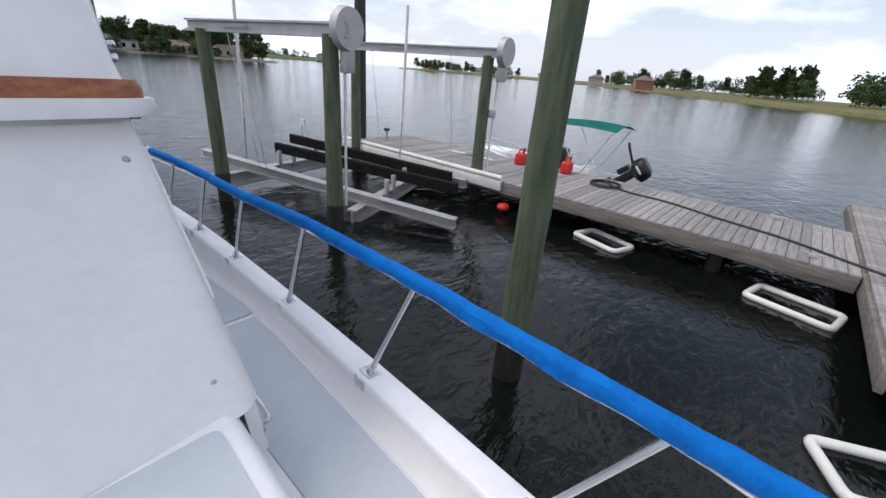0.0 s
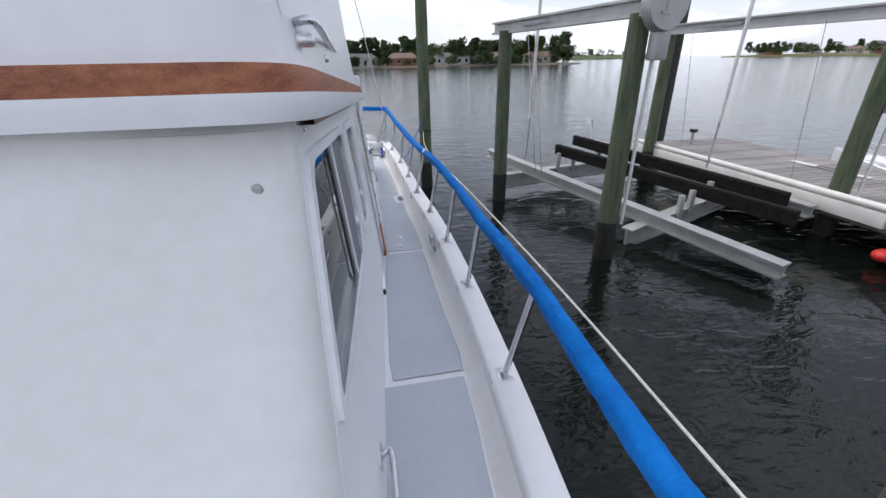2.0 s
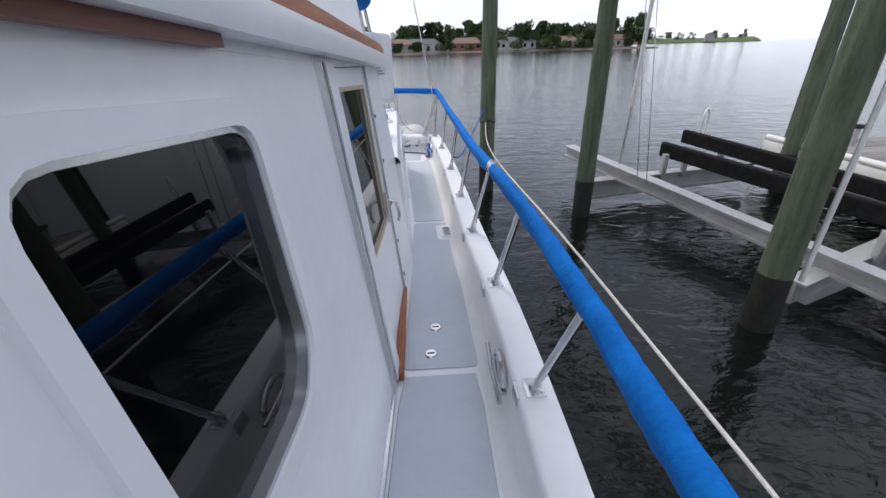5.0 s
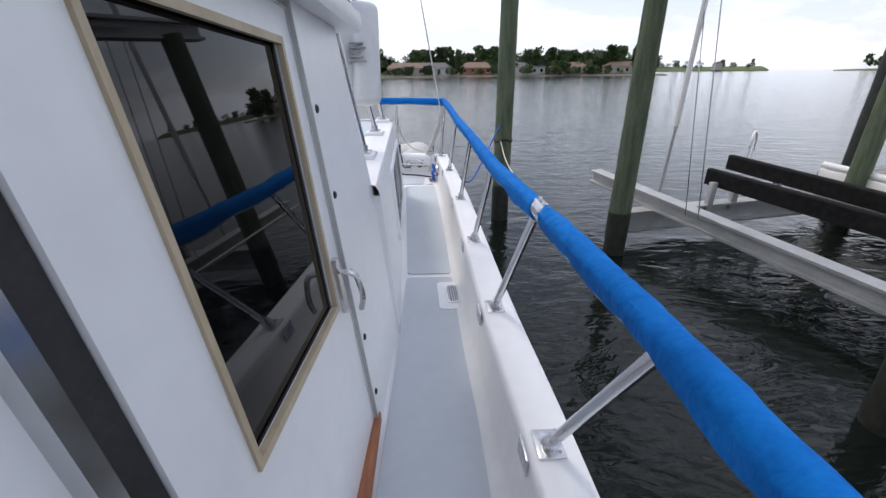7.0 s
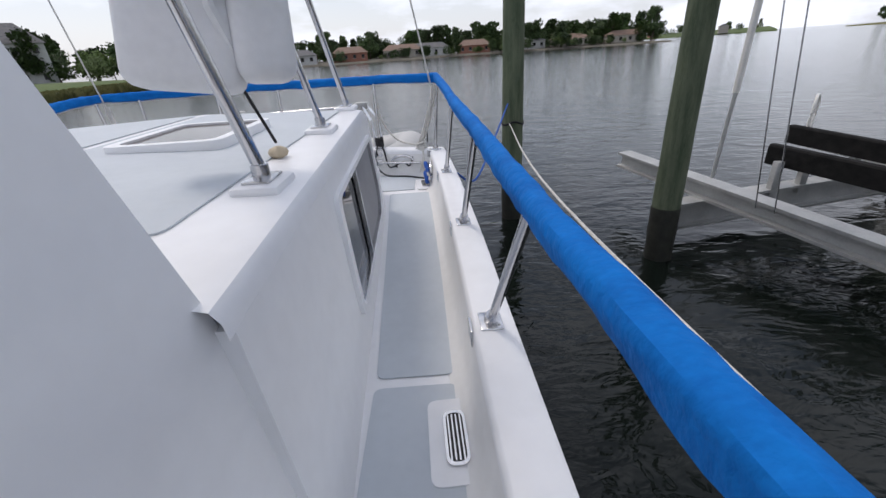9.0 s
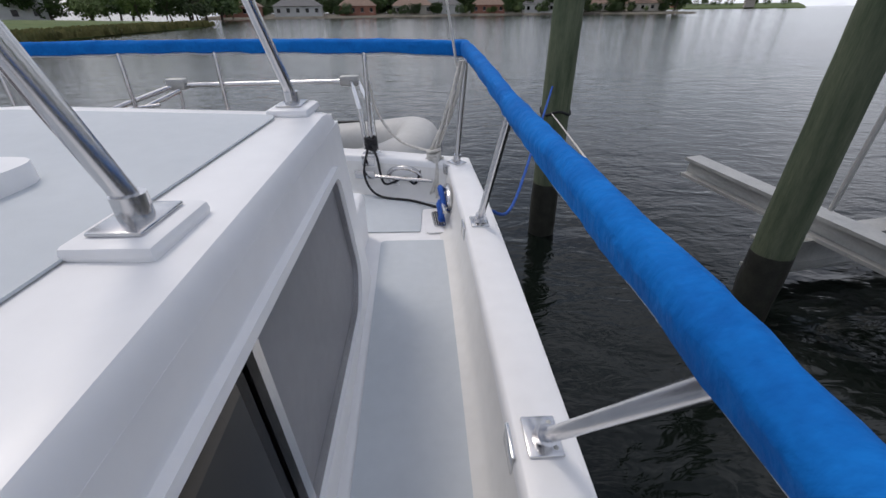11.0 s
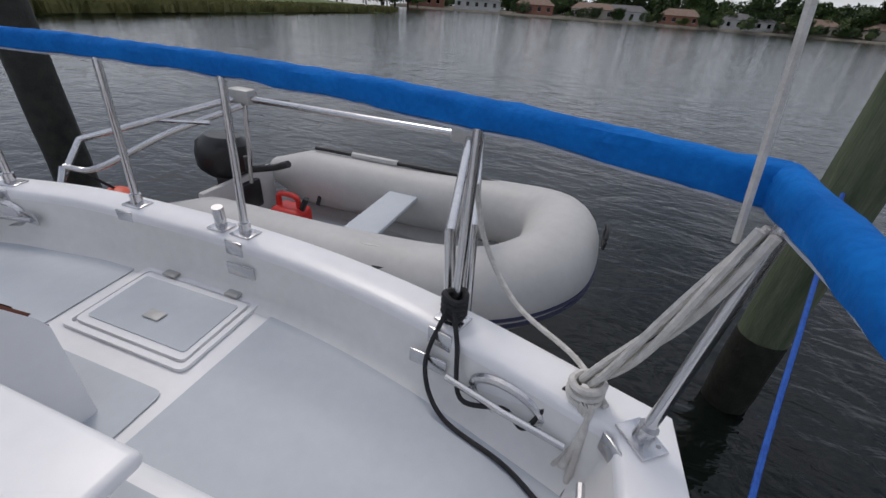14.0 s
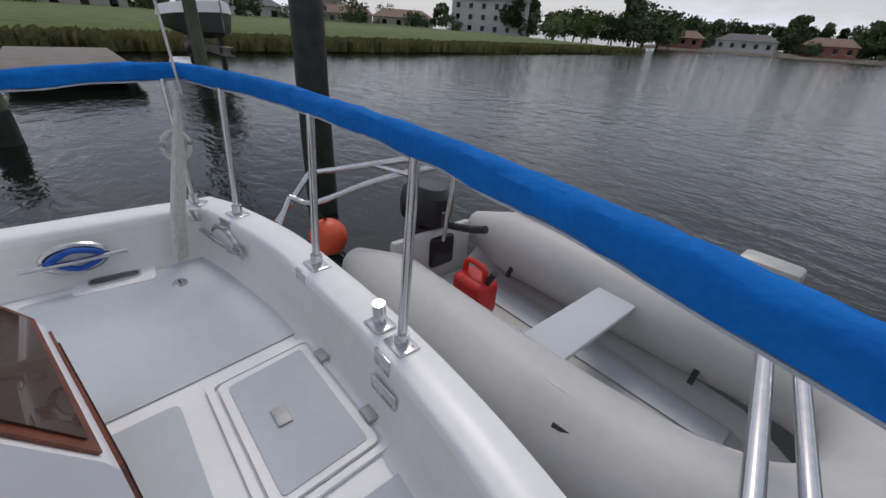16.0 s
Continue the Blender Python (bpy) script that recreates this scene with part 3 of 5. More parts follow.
for x in (5, 7.5, 10, 12.5):
    for y in (-0.2, -1.9):
        part("pier_post", sweep([(x, y, -3), (x, y, DZ - 0.05)], 0.12, 12), WETPILE, pier)
bm = box(9.2, -0.55, DZ, 9.85, -0.1, DZ + 0.6, 0.05)
boxy = thing("dock_box", (9.5, -0.3, DZ), "white fibreglass dock box on the walkway", "dock box")
part("body", bm, GEL, boxy)
part("lid", box(9.17, -0.58, DZ + 0.602, 9.88, -0.07, DZ + 0.68, 0.03), GEL, boxy)


def dock_cleat(x, y):
    t = thing("dock_cleat", (x, y, DZ), "galvanised cleat bolted to the dock", "cleat", "dock cleats")
    part("horn", sweep([(x - 0.01, y - 0.14, DZ + 0.07), (x, y, DZ + 0.055), (x + 0.01, y + 0.14, DZ + 0.07)], 0.016, 8), DULL, t)
    part("foot", box(x - 0.03, y - 0.06, DZ, x + 0.03, y + 0.06, DZ + 0.05, 0.01), DULL, t)


dock_cleat(7.55, 0.85), dock_cleat(9.6, 1.4), dock_cleat(7.6, 11.6)


def float_frame(cx, cy, w, l, rz):
    """A floating rectangle of white pipe."""
    t = thing("pipe_frame", (cx, cy, WATER_Z), "white plastic pipe rectangle floating on the water", "float", "floating pipe frames")
    m = pose(cx, cy, WATER_Z + 0.03, 0, 0, rz)
    pts = rounded([(-w / 2, -l / 2), (w / 2, -l / 2), (w / 2, l / 2), (-w / 2, l / 2)], 0.09, 5)
    part("pipe", sweep([m @ Vector((p.x, p.y, 0)) for p in pts], 0.05, 10, closed=True), PVC, t)


float_frame(7.3, 3.8, 0.55, 0.95, -18)
float_frame(7.05, 0.85, 0.62, 1.05, -14)
float_frame(3.95, -0.1, 0.6, 1.3, 25)


def jug(x, y, z, s, label="red plastic fuel can with a black spout"):
    t = thing("fuel_can", (x, y, z), label, "fuel can", "red fuel cans")
    bm = box(x - 0.13 * s, y - 0.1 * s, z, x + 0.13 * s, y + 0.1 * s, z + 0.26 * s, 0.045 * s, seg=3)
    part("body", bm, RED, t)
    part("handle", sweep(spline([(x - 0.1 * s, y, z + 0.25 * s), (x - 0.08 * s, y, z + 0.34 * s), (x + 0.06 * s, y, z + 0.34 * s), (x + 0.08 * s, y, z + 0.25 * s)], 5), 0.02 * s, 8), RED, t)
    part("spout", sweep([(x + 0.1 * s, y, z + 0.25 * s), (x + 0.15 * s, y, z + 0.35 * s)], 0.022 * s, 8), RUBBER, t, "black spout")


jug(9.3, 7.0, DZ, 1.15), jug(9.45, 5.75, DZ, 1.15)
hose = [(9.1 + 0.33 * math.cos(a * 0.5) * (1 - a * 0.004), 4.6 + 0.33 * math.sin(a * 0.5), DZ + 0.025 + 0.0012 * a) for a in range(40)]
hose += spline([hose[-1], (8.95, 4.1, DZ + 0.02), (8.85, 3.2, DZ + 0.02), (8.5, 2.2, DZ + 0.02), (8.2, 1.2, DZ + 0.02), (7.75, 0.4, DZ + 0.02), (7.3, -0.4, DZ + 0.02)], 8)[1:]
solo("hose", sweep(hose, 0.02, 7), RUBBER, "black hose coiled and trailing along the dock", "hose")
for y in (8.2, 7.7):
    solo("boat_paddle", box(8.9, y - 0.05, DZ + 0.004, 9.0, y + 0.9, DZ + 0.04, 0.015), PVC, "white board lying on the dock", "board", "boards on the dock")
t = thing("dock_pedestal", (8.4, 11.3, DZ), "small grey post fitting at the dock end", "pedestal")
part("post", sweep([(8.4, 11.3, DZ), (8.4, 11.3, DZ + 0.3)], 0.04, 10), DULL, t)
part("cap", box(8.33, 11.23, DZ + 0.3, 8.47, 11.37, DZ + 0.38, 0.02), ENGINE, t)
ball_float = thing("float_ball", (7.1, 6.0, WATER_Z), "red float hanging under the dock edge", "float")
part("shell", ball((7.1, 6.0, -1.0), 0.13, scale=(1.2, 1, 0.7)), RED, ball_float)


def outboard(name, x, y, z, s, ang, label, tilt):
    t = thing(name, (x, y, z), label, "outboard motor", "outboard motors")
    m = pose(x, y, z, 0, 0, ang) @ pose(0, 0, 0, tilt)

    def put(bm):
        for v in bm.verts:
            v.co = m @ (v.co * s)
        return bm
    cow = loft([[Vector((math.cos(a) * w, math.sin(a) * d + o, h)) for a in [2 * math.pi * k / 14 for k in range(14)]]
                for w, d, o, h in ((0.09, 0.12, 0, 0.0), (0.13, 0.19, 0, 0.05), (0.135, 0.2, -0.01, 0.14), (0.125, 0.185, -0.02, 0.22), (0.08, 0.13, -0.03, 0.265))], closed=True)
    bmesh.ops.holes_fill(cow, edges=[e for e in cow.edges if e.is_boundary])
    part("cowling", put(cow), ENGINE, t)
    part("leg", put(box(-0.05, -0.09, -0.5, 0.05, 0.06, 0.0, 0.03)), ENGINE, t)
    part("gearcase", put(sweep([(0, -0.16, -0.52), (0, 0.14, -0.52)], lambda q: 0.05 * (1 - abs(q - 0.5)), 10)), ENGINE, t)
    for k in range(3):
        a = k * 2.094
        part("propeller_blade", put(box(math.sin(a) * 0.06 - 0.035, 0.14, -0.52 + math.cos(a) * 0.06 - 0.035, math.sin(a) * 0.06 + 0.035, 0.155, -0.52 + math.cos(a) * 0.06 + 0.035, 0.005)), DULL, t)
    part("cavitation_plate", put(box(-0.07, -0.16, -0.42, 0.07, 0.14, -0.405, 0.004)), ENGINE, t)
    part("clamp", put(box(-0.09, -0.2, -0.22, 0.09, -0.1, -0.02, 0.02)), ENGINE, t)
    part("tiller", put(sweep([(0, -0.15, 0.05), (0, -0.42, 0.12), (0, -0.52, 0.16)], 0.022, 8)), RUBBER, t)
    part("print_bar", put(box(0.128, -0.1, 0.11, 0.139, 0.06, 0.145, 0.002)), PVC, t)
    return t


# skiff beyond the dock
skiff = thing("skiff", (10.9, 6.6, WATER_Z), "small white open boat with a teal sun top", "boat")
secs = []
for s in range(13):
    u = s / 12
    y = 4.6 + 5.2 * u
    w = 0.78 * (1 - max(0, (u - 0.45) / 0.55) ** 2.2) + 0.02
    zt = -0.72 + 0.28 * u * u
    secs.append([(10.95 - w, y, zt), (10.95 - w * 0.97, y, zt - 0.12), (10.95 - w * 0.8, y, -1.2), (10.95, y, -1.3), (10.95 + w * 0.8, y, -1.2), (10.95 + w * 0.97, y, zt - 0.12), (10.95 + w, y, zt),
                 (10.95 + w * 0.85, y, zt + 0.01), (10.95 + w * 0.78, y, zt - 0.25), (10.95 - w * 0.78, y, zt - 0.25), (10.95 - w * 0.85, y, zt + 0.01)])
bm = loft(secs, closed=True)
bmesh.ops.holes_fill(bm, edges=[e for e in bm.edges if e.is_boundary])
part("hull", bm, GEL, skiff)
part("bow_deck", box(10.6, 8.3, -0.62, 11.3, 9.2, -0.5, 0.04), GEL, skiff)
part("console", box(10.75, 6.6, -0.8, 11.2, 7.1, -0.3, 0.05), GEL, skiff)
part("seat", box(10.55, 5.6, -0.8, 11.35, 6.0, -0.5, 0.04), CREAM, skiff)
part("dark_seat", box(10.35, 6.25, -0.7, 10.7, 6.6, -0.05, 0.1), ENGINE, skiff, "dark covered seat")
top = loft([[(10.25 + 1.4 * i / 8, y, 0.55 + 0.13 * math.sin(math.pi * i / 8) + 0.04 * math.sin(math.pi * j / 6)) for i in range(9)] for j, y in enumerate([5.0 + 0.28 * k for k in range(7)])])
bmesh.ops.solidify(top, geom=top.faces[:], thickness=0.03)
part("sun_top", top, TEAL, skiff, "teal canvas sun top")
for x in (10.27, 11.63):
    for y in (5.1, 6.55):
        part("top_pole", sweep([(x, y, 0.53), (x, 5.8, -0.72)], 0.013, 6), STEEL, skiff)
part("bow_rail", sweep(spline([(10.4, 8.2, -0.45), (10.55, 8.9, -0.3), (10.95, 9.6, -0.25), (11.35, 8.9, -0.3), (11.5, 8.2, -0.45)]), 0.012, 6), STEEL, skiff)
outboard("outboard_motor", 10.95, 4.55, -0.45, 1.5, 180, "large black outboard motor tilted up on the skiff", -50)

# neighbouring dock and the boat on its lift
nd = thing("neighbour_dock", (-18, 10.5, WATER_Z), "dark timber dock on the other side", "dock", kind="structure")
part("deck", box(-24, 8.2, -0.75, -16, 11.4, -0.6, 0.02), DOCKWOOD, nd)
for x in (-23.5, -20, -16.4):
    part("pier_post", sweep([(x, 11.2, -3), (x, 11.2, -0.75)], 0.13, 10), WETPILE, nd)
part("fascia", box(-24, 11.4, -1.0, -16, 11.47, -0.72), DOCKWOOD, nd)
rib = thing("runabout", (-20, 14.5, 0.2), "white motor boat with a black bottom raised on a lift", "boat")
secs, secs2 = [], []
for s in range(11):
    u = s / 10
    x = -24 + 6.2 * u
    w = 1.0 * (1 - max(0, (u - 0.5) / 0.5) ** 2) + 0.02
    secs.append([(x, 14.5 - w, 0.75 + 0.25 * u), (x, 14.5 - w * 0.9, 0.35), (x, 14.5, 0.0 + 0.25 * u ** 3), (x, 14.5 + w * 0.9, 0.35), (x, 14.5 + w, 0.75 + 0.25 * u)])
    secs2.append([(x, 14.5 - w * 1.02, 0.752 + 0.25 * u), (x, 14.5 - w * 0.95, 1.15 + 0.2 * u), (x, 14.5, 1.35 + 0.1 * u), (x, 14.5 + w * 0.95, 1.15 + 0.2 * u), (x, 14.5 + w * 1.02, 0.752 + 0.25 * u)])
part("bottom", loft(secs), ENGINE, rib)
part("topside", loft(secs2), GEL, rib)
part("lift_beam", i_beam((-24, 14.5, -0.1), (-17.5, 14.5, -0.1), 0.3, 0.3), DOCKWOOD, rib)
for x in (-23, -18.5):
    part("lift_leg", sweep([(x, 14.5, -3), (x, 14.5, 0.3)], 0.1, 8), WETPILE, rib)
outboard("outboard_motor", -17.3, 13.2, -0.3, 1.3, 90, "black outboard motor on a boat at the neighbouring dock", 0)
small = thing("small_boat", (-17.9, 13.2, WATER_Z), "small white boat moored at the neighbouring dock", "boat")
part("hull", box(-19.6, 12.8, -1.3, -17.5, 13.7, -0.55, 0.2, seg=3), GEL, small)


# ---- the yacht: hull, side deck and stern ----
XC = -0.70
SIDE = [(0.1, -1.2), (0.41, 0.6), (0.55, 1.8), (0.65, 2.7), (0.745, 3.6), (0.793, 4.45), (0.812, 5.28), (0.805, 5.92), (0.775, 6.59), (0.76, 7.30), (0.745, 8.11), (0.71, 9.10), (0.662, 9.84)]
STERN = [(0.16, 10.0), (-0.27, 10.09), (-0.70, 10.13), (-1.13, 10.13), (-1.56, 10.1), (-2.06, 9.98)]
right = spline([(x, y, 0) for x, y in SIDE], 5)
stern = spline([(0.662, 9.84, 0)] + [(x, y, 0) for x, y in STERN], 6)
left = [Vector((2 * XC - p.x, p.y + 0.12, 0)) for p in reversed(right)]
EDGE = right[:-1] + stern[:-1] + left


def ramp_of(y, knots):
    """A height that goes from knot to knot (y falling) along the boat."""
    for (ya, za), (yb, zb) in zip(knots, knots[1:]):
        if y >= yb:
            return za + (zb - za) * max(0.0, min(1.0, (ya - y) / (ya - yb)))
    return knots[-1][1]


def deck_z(y):
    """The deck's rise towards the bow."""
    return ramp_of(y, [(5.2, 0.0), (4.6, 0.02), (3.8, 0.10), (2.7, 0.17), (0.6, 0.26), (-1.2, 0.34)])


def cap_z(y):
    """The cap rail's rise towards the bow."""
    return ramp_of(y, [(4.2, 0.0), (3.6, 0.015), (2.7, 0.08), (0.6, 0.18), (-1.2, 0.26)])


def edge_frame(i):
    """The outline's point i, the way out of the boat there, and the mitre's stretch."""
    p = EDGE[i]
    a, b = EDGE[max(i - 1, 0)], EDGE[min(i + 1, len(EDGE) - 1)]
    u = (p - a).normalized() if i else (b - p).normalized()
    v = (b - p).normalized() if i < len(EDGE) - 1 else u
    n = ((u + v) * 0.5).normalized()
    out = Vector((n.y, -n.x, 0))
    return p, out, 1 / max(0.6, n.dot(u))


def along_edge(profile, i0=0, i1=None):
    rows = []
    for i in range(i0, (len(EDGE) if i1 is None else i1)):
        p, out, k = edge_frame(i)
        rows.append([p + out * o * k + Vector((0, 0, z + (deck_z(p.y) if 0 <= z <= 0.05 else cap_z(p.y) if z > 0.05 else 0))) for o, z in profile])
    return rows


hull = thing("yacht_hull", (XC, 5, WATER_Z), "white fibreglass trawler yacht hull with a raised bulwark", "yacht")
part("topside", loft(along_edge([(0.072, 0.195), (0.08, 0.10), (0.06, -0.2), (0.02, -0.7), (-0.06, -1.5)])), GEL, hull)
part("cap_rail", loft(along_edge([(-0.062, 0.20), (-0.058, 0.213), (-0.048, 0.22), (0.058, 0.22), (0.07, 0.213), (0.075, 0.195), (0.075, 0.18), (-0.062, 0.18)]), closed=True), GEL, hull, "smooth white cap rail")
part("bulwark", loft(along_edge([(-0.06, 0.20), (-0.066, 0.15), (-0.085, 0.04), (-0.105, 0.012), (-0.14, 0.0)])), CREAM, hull, "cream inner face of the bulwark")
deck_rows = []
for i in range(len(right) + 0):
    p, out, k = edge_frame(i)
    q = Vector((2 * XC - p.x, p.y, 0))
    dz = deck_z(p.y) - 0.002
    deck_rows.append([Vector((p.x - 0.13, p.y, dz)), Vector((XC, p.y, dz)), Vector((q.x + 0.13, p.y, dz))])
deck_rows.append([Vector((0.45, 9.93, -0.002)), Vector((XC, 10.06, -0.002)), Vector((-1.85, 9.97, -0.002))])
part("deck", loft(deck_rows), GEL, hull, "white moulded deck")


def panel(poly, z=0.0, h=0.004, r=0.03, parent=hull, name="nonskid_panel", mat=NONSKID):
    return part(name, slab([rounded(poly, r)], lambda p, d: Vector((p[0], p[1], z + h - d)), h - 0.0005, ), mat, parent)


def deck_strip(y0, y1, left_x, right_x):
    """A grey strip that follows the deck's rise from y0 to y1."""
    n = 10
    rows = []
    for k in range(n + 1):
        u = k / n
        y = y0 + (y1 - y0) * u
        a, b = left_x[0] + (left_x[1] - left_x[0]) * u, right_x[0] + (right_x[1] - right_x[0]) * u
        if k in (0, n):
            a, b = a + 0.015, b - 0.015
        z = deck_z(y)
        rows.append([Vector((a, y, z - 0.0015)), Vector((a + 0.004, y, z + 0.004)), Vector((b - 0.004, y, z + 0.004)), Vector((b, y, z - 0.0015))])
    part("nonskid_panel", loft(rows), NONSKID, hull)


deck_strip(3.83, 5.52, (0.235, 0.325), (0.625, 0.668))
deck_strip(3.78, 0.9, (0.185, 0.06), (0.615, 0.30))
panel([(0.335, 5.565), (0.672, 5.565), (0.66, 6.5), (0.64, 7.27), (0.375, 7.27), (0.365, 6.5)])
panel([(0.378, 7.315), (0.64, 7.315), (0.625, 8.2), (0.59, 9.31), (0.275, 9.31), (0.335, 8.2)])
# stern deck
panel([(-0.50, 10.02), (-0.50, 9.40), (0.46, 9.40), (0.46, 9.64), (0.56, 9.64), (0.54, 9.80), (0.12, 9.93)], r=0.02)
panel([(-1.17, 10.02), (-1.13, 9.62), (-1.1, 9.25), (-1.9, 9.25), (-1.94, 9.9)], r=0.03)
panel([(-1.07, 9.61), (-0.55, 9.61), (-0.53, 9.25), (-1.05, 9.25)], r=0.03)
hatch = thing("deck_hatch", (-0.83, 9.87, 0), "flush white deck hatch with a grey non-skid top", "hatch")
hp = [(-1.125, 10.03), (-0.575, 10.03), (-0.56, 9.68), (-1.09, 9.68)]
part("rim", slab([rounded(hp, 0.03), rounded([(-1.10, 10.01), (-0.595, 10.01), (-0.58, 9.70), (-1.068, 9.70)], 0.02)], lambda p, d: Vector((p[0], p[1], 0.012 - d)), 0.0115), GEL, hatch)
part("lid", slab([rounded([(-1.09, 10.0), (-0.605, 10.0), (-0.59, 9.71), (-1.06, 9.71)], 0.02)], lambda p, d: Vector((p[0], p[1], 0.014 - d)), 0.0135), GEL, hatch)
part("pad", slab([rounded([(-1.065, 9.975), (-0.625, 9.975), (-0.612, 9.735), (-1.035, 9.735)], 0.015)], lambda p, d: Vector((p[0], p[1], 0.018 - d)), 0.0035), NONSKID, hatch)
part("latch", box(-0.87, 9.80, 0.018, -0.80, 9.84, 0.026, 0.004), DULL, hatch)
for x in (-0.99, -0.69):
    part("hinge", box(x - 0.03, 10.0, 0.014, x + 0.03, 10.035, 0.028, 0.006), DULL, hatch)


def scupper(x, y, rz, pad=True):
    t = thing("deck_drain", (x, y, 0), "oval stainless deck drain grille in a white pad", "drain", "deck drains")
    m = pose(x, y, 0, 0, 0, rz)
    put = lambda p, z: m @ Vector((p[0], p[1], z))
    if pad:
        part("pad", slab([rounded([(-0.075, -0.14), (0.075, -0.14), (0.075, 0.14), (-0.075, 0.14)], 0.03)], lambda p, d: put(p, 0.008 - d), 0.006), GEL, t)
    o = rounded([(-0.032, -0.09), (0.032, -0.09), (0.032, 0.09), (-0.032, 0.09)], 0.032, 6)
    i = rounded([(-0.024, -0.08), (0.024, -0.08), (0.024, 0.08), (-0.024, 0.08)], 0.024, 6)
    part("ring", slab([o, i], lambda p, d: put(p, 0.015 - d), 0.006), STEEL, t)
    part("well", slab([i], lambda p, d: put(p, 0.010 - d), 0.0015), RUBBER, t)
    for k in range(4):
        part("bar", slab([[Vector((-0.02 + k * 0.0115, -0.075)), Vector((-0.0155 + k * 0.0115, -0.075)), Vector((-0.0155 + k * 0.0115, 0.075)), Vector((-0.02 + k * 0.0115, 0.075))]], lambda p, d: put(p, 0.0142 - d), 0.003), STEEL, t)


scupper(0.625, 7.06, 2), scupper(0.55, 9.52, 6), scupper(-1.93, 9.55, -6)
for x, y in ((0.46, 5.66), (0.49, 5.86 + 0.0), (-1.75, 9.75)):
    t = thing("filler_cap", (x, y, 0.004), "round chrome deck filler cap", "deck fitting", "deck filler caps")
    bm = bmesh.new()
    bmesh.ops.create_cone(bm, cap_ends=True, segments=20, radius1=0.03, radius2=0.026, depth=0.008)
    bmesh.ops.translate(bm, verts=bm.verts, vec=(x, y, 0.008))
    part("disc", bm, STEEL, t)
    part("slot", box(x - 0.016, y - 0.003, 0.012, x + 0.016, y + 0.003, 0.0145, 0.001), RUBBER, t)


# ---- rail ----
def cap_point(s_or_xy):
    """The outline's frame nearest to a plan point."""
    i = min(range(1, len(EDGE) - 1), key=lambda k: (EDGE[k] - Vector((*s_or_xy, 0))).length)
    return edge_frame(i)


def rail_lift(y):
    """How far the rail has come to its place at the stern: 0 along the side, 1 at the corner."""
    return max(0.0, min(1.0, (y - 8.7) / 1.1))


def rail_top(y):
    """The rail's height along the side and its rise to the stern corner and the bow."""
    return ramp_of(y, [(9.8, 0.795), (8.75, 0.72), (7.0, 0.705), (6.25, 0.725), (4.2, 0.785), (3.3, 0.865), (0.6, 1.02), (-1.2, 1.1)])


def rail_out(y):
    return ramp_of(y, [(9.8, 0.035), (8.75, 0.032), (6.25, 0.036), (4.2, 0.005), (3.3, 0.01), (2.4, 0.02), (0.6, -0.03), (-1.2, -0.05)])


def stanchion(foot, top, out, label="polished stainless stanchion bolted to the cap rail", r=0.0135):
    z = 0.22 + cap_z(foot.y)
    t = thing("stanchion", (foot.x, foot.y, z), label, "stanchion", "rail stanchions")
    side = Vector((-out.y, out.x, 0))
    rot = Matrix((out, side, (0, 0, 1))).transposed().to_4x4()
    part("base_plate", box(foot.x - 0.035, foot.y - 0.045, z - 0.001, foot.x + 0.035, foot.y + 0.045, z + 0.007, 0.004, rot=rot), STEEL, t)
    a = foot - out * 0.062
    part("inner_plate", box(a.x - 0.004, a.y - 0.04, z - 0.06, a.x + 0.004, a.y + 0.04, z - 0.002, 0.003, rot=rot), STEEL, t)
    base = Vector((foot.x, foot.y, z))
    d = (top - base).normalized()
    part("collar", sweep([base + Vector((0, 0, 0.004)), base + d * 0.045], 0.021, 12), STEEL, t)
    part("post", sweep([base + d * 0.03, top], r, 12), STEEL, t)
    for k in (-0.028, 0.028):
        c = foot + side * k + out * 0.02
        part("screw", ball((c.x, c.y, z + 0.007), 0.006, scale=(1, 1, 0.5), sub=1), DULL, t)


POSTS = [(0.41, 0.6), (0.55, 1.75), (0.645, 2.68), (0.75, 3.61), (0.797, 4.47), (0.812, 5.2), (0.80, 5.92), (0.765, 6.58), (0.757, 7.29), (0.745, 8.11), (0.71, 9.06), (0.655, 9.80)]


def edge_at(y):
    """The starboard outline's point at a station y."""
    k = min(range(len(right) - 1), key=lambda i: abs((right[i].y + right[i + 1].y) / 2 - y))
    a, b = right[k], right[k + 1]
    return a.lerp(b, (y - a.y) / (b.y - a.y))


for mirror in (False, True):
    for x, y in POSTS[5:] if mirror else POSTS:
        _, out, _ = cap_point((x, y))
        yt = y - 0.28 * (1 - rail_lift(y)) if y < 9.5 else y
        if 9.0 < y < 9.2:
            yt = y - 0.28
        e = edge_at(min(yt, 9.83))
        top = Vector((e.x + rail_out(yt), yt, rail_top(yt) - 0.02))
        foot = Vector((x, y, 0))
        if mirror:
            foot, top, out = Vector((2 * XC - x, y + 0.12, 0)), Vector((2 * XC - top.x, yt + 0.12, top.z)), Vector((-out.x, out.y, 0))
        stanchion(foot, top, out)
for q in ((0.16, 10.0), (-0.69, 10.13), (-1.225, 10.13), (-1.83, 10.04)):
    p, out, _ = cap_point(q)
    stanchion(Vector((*q, 0)), Vector((*q, 0)) + out * 0.03 + Vector((0, 0, 0.775)), out, "polished stainless stanchion on the stern bulwark")

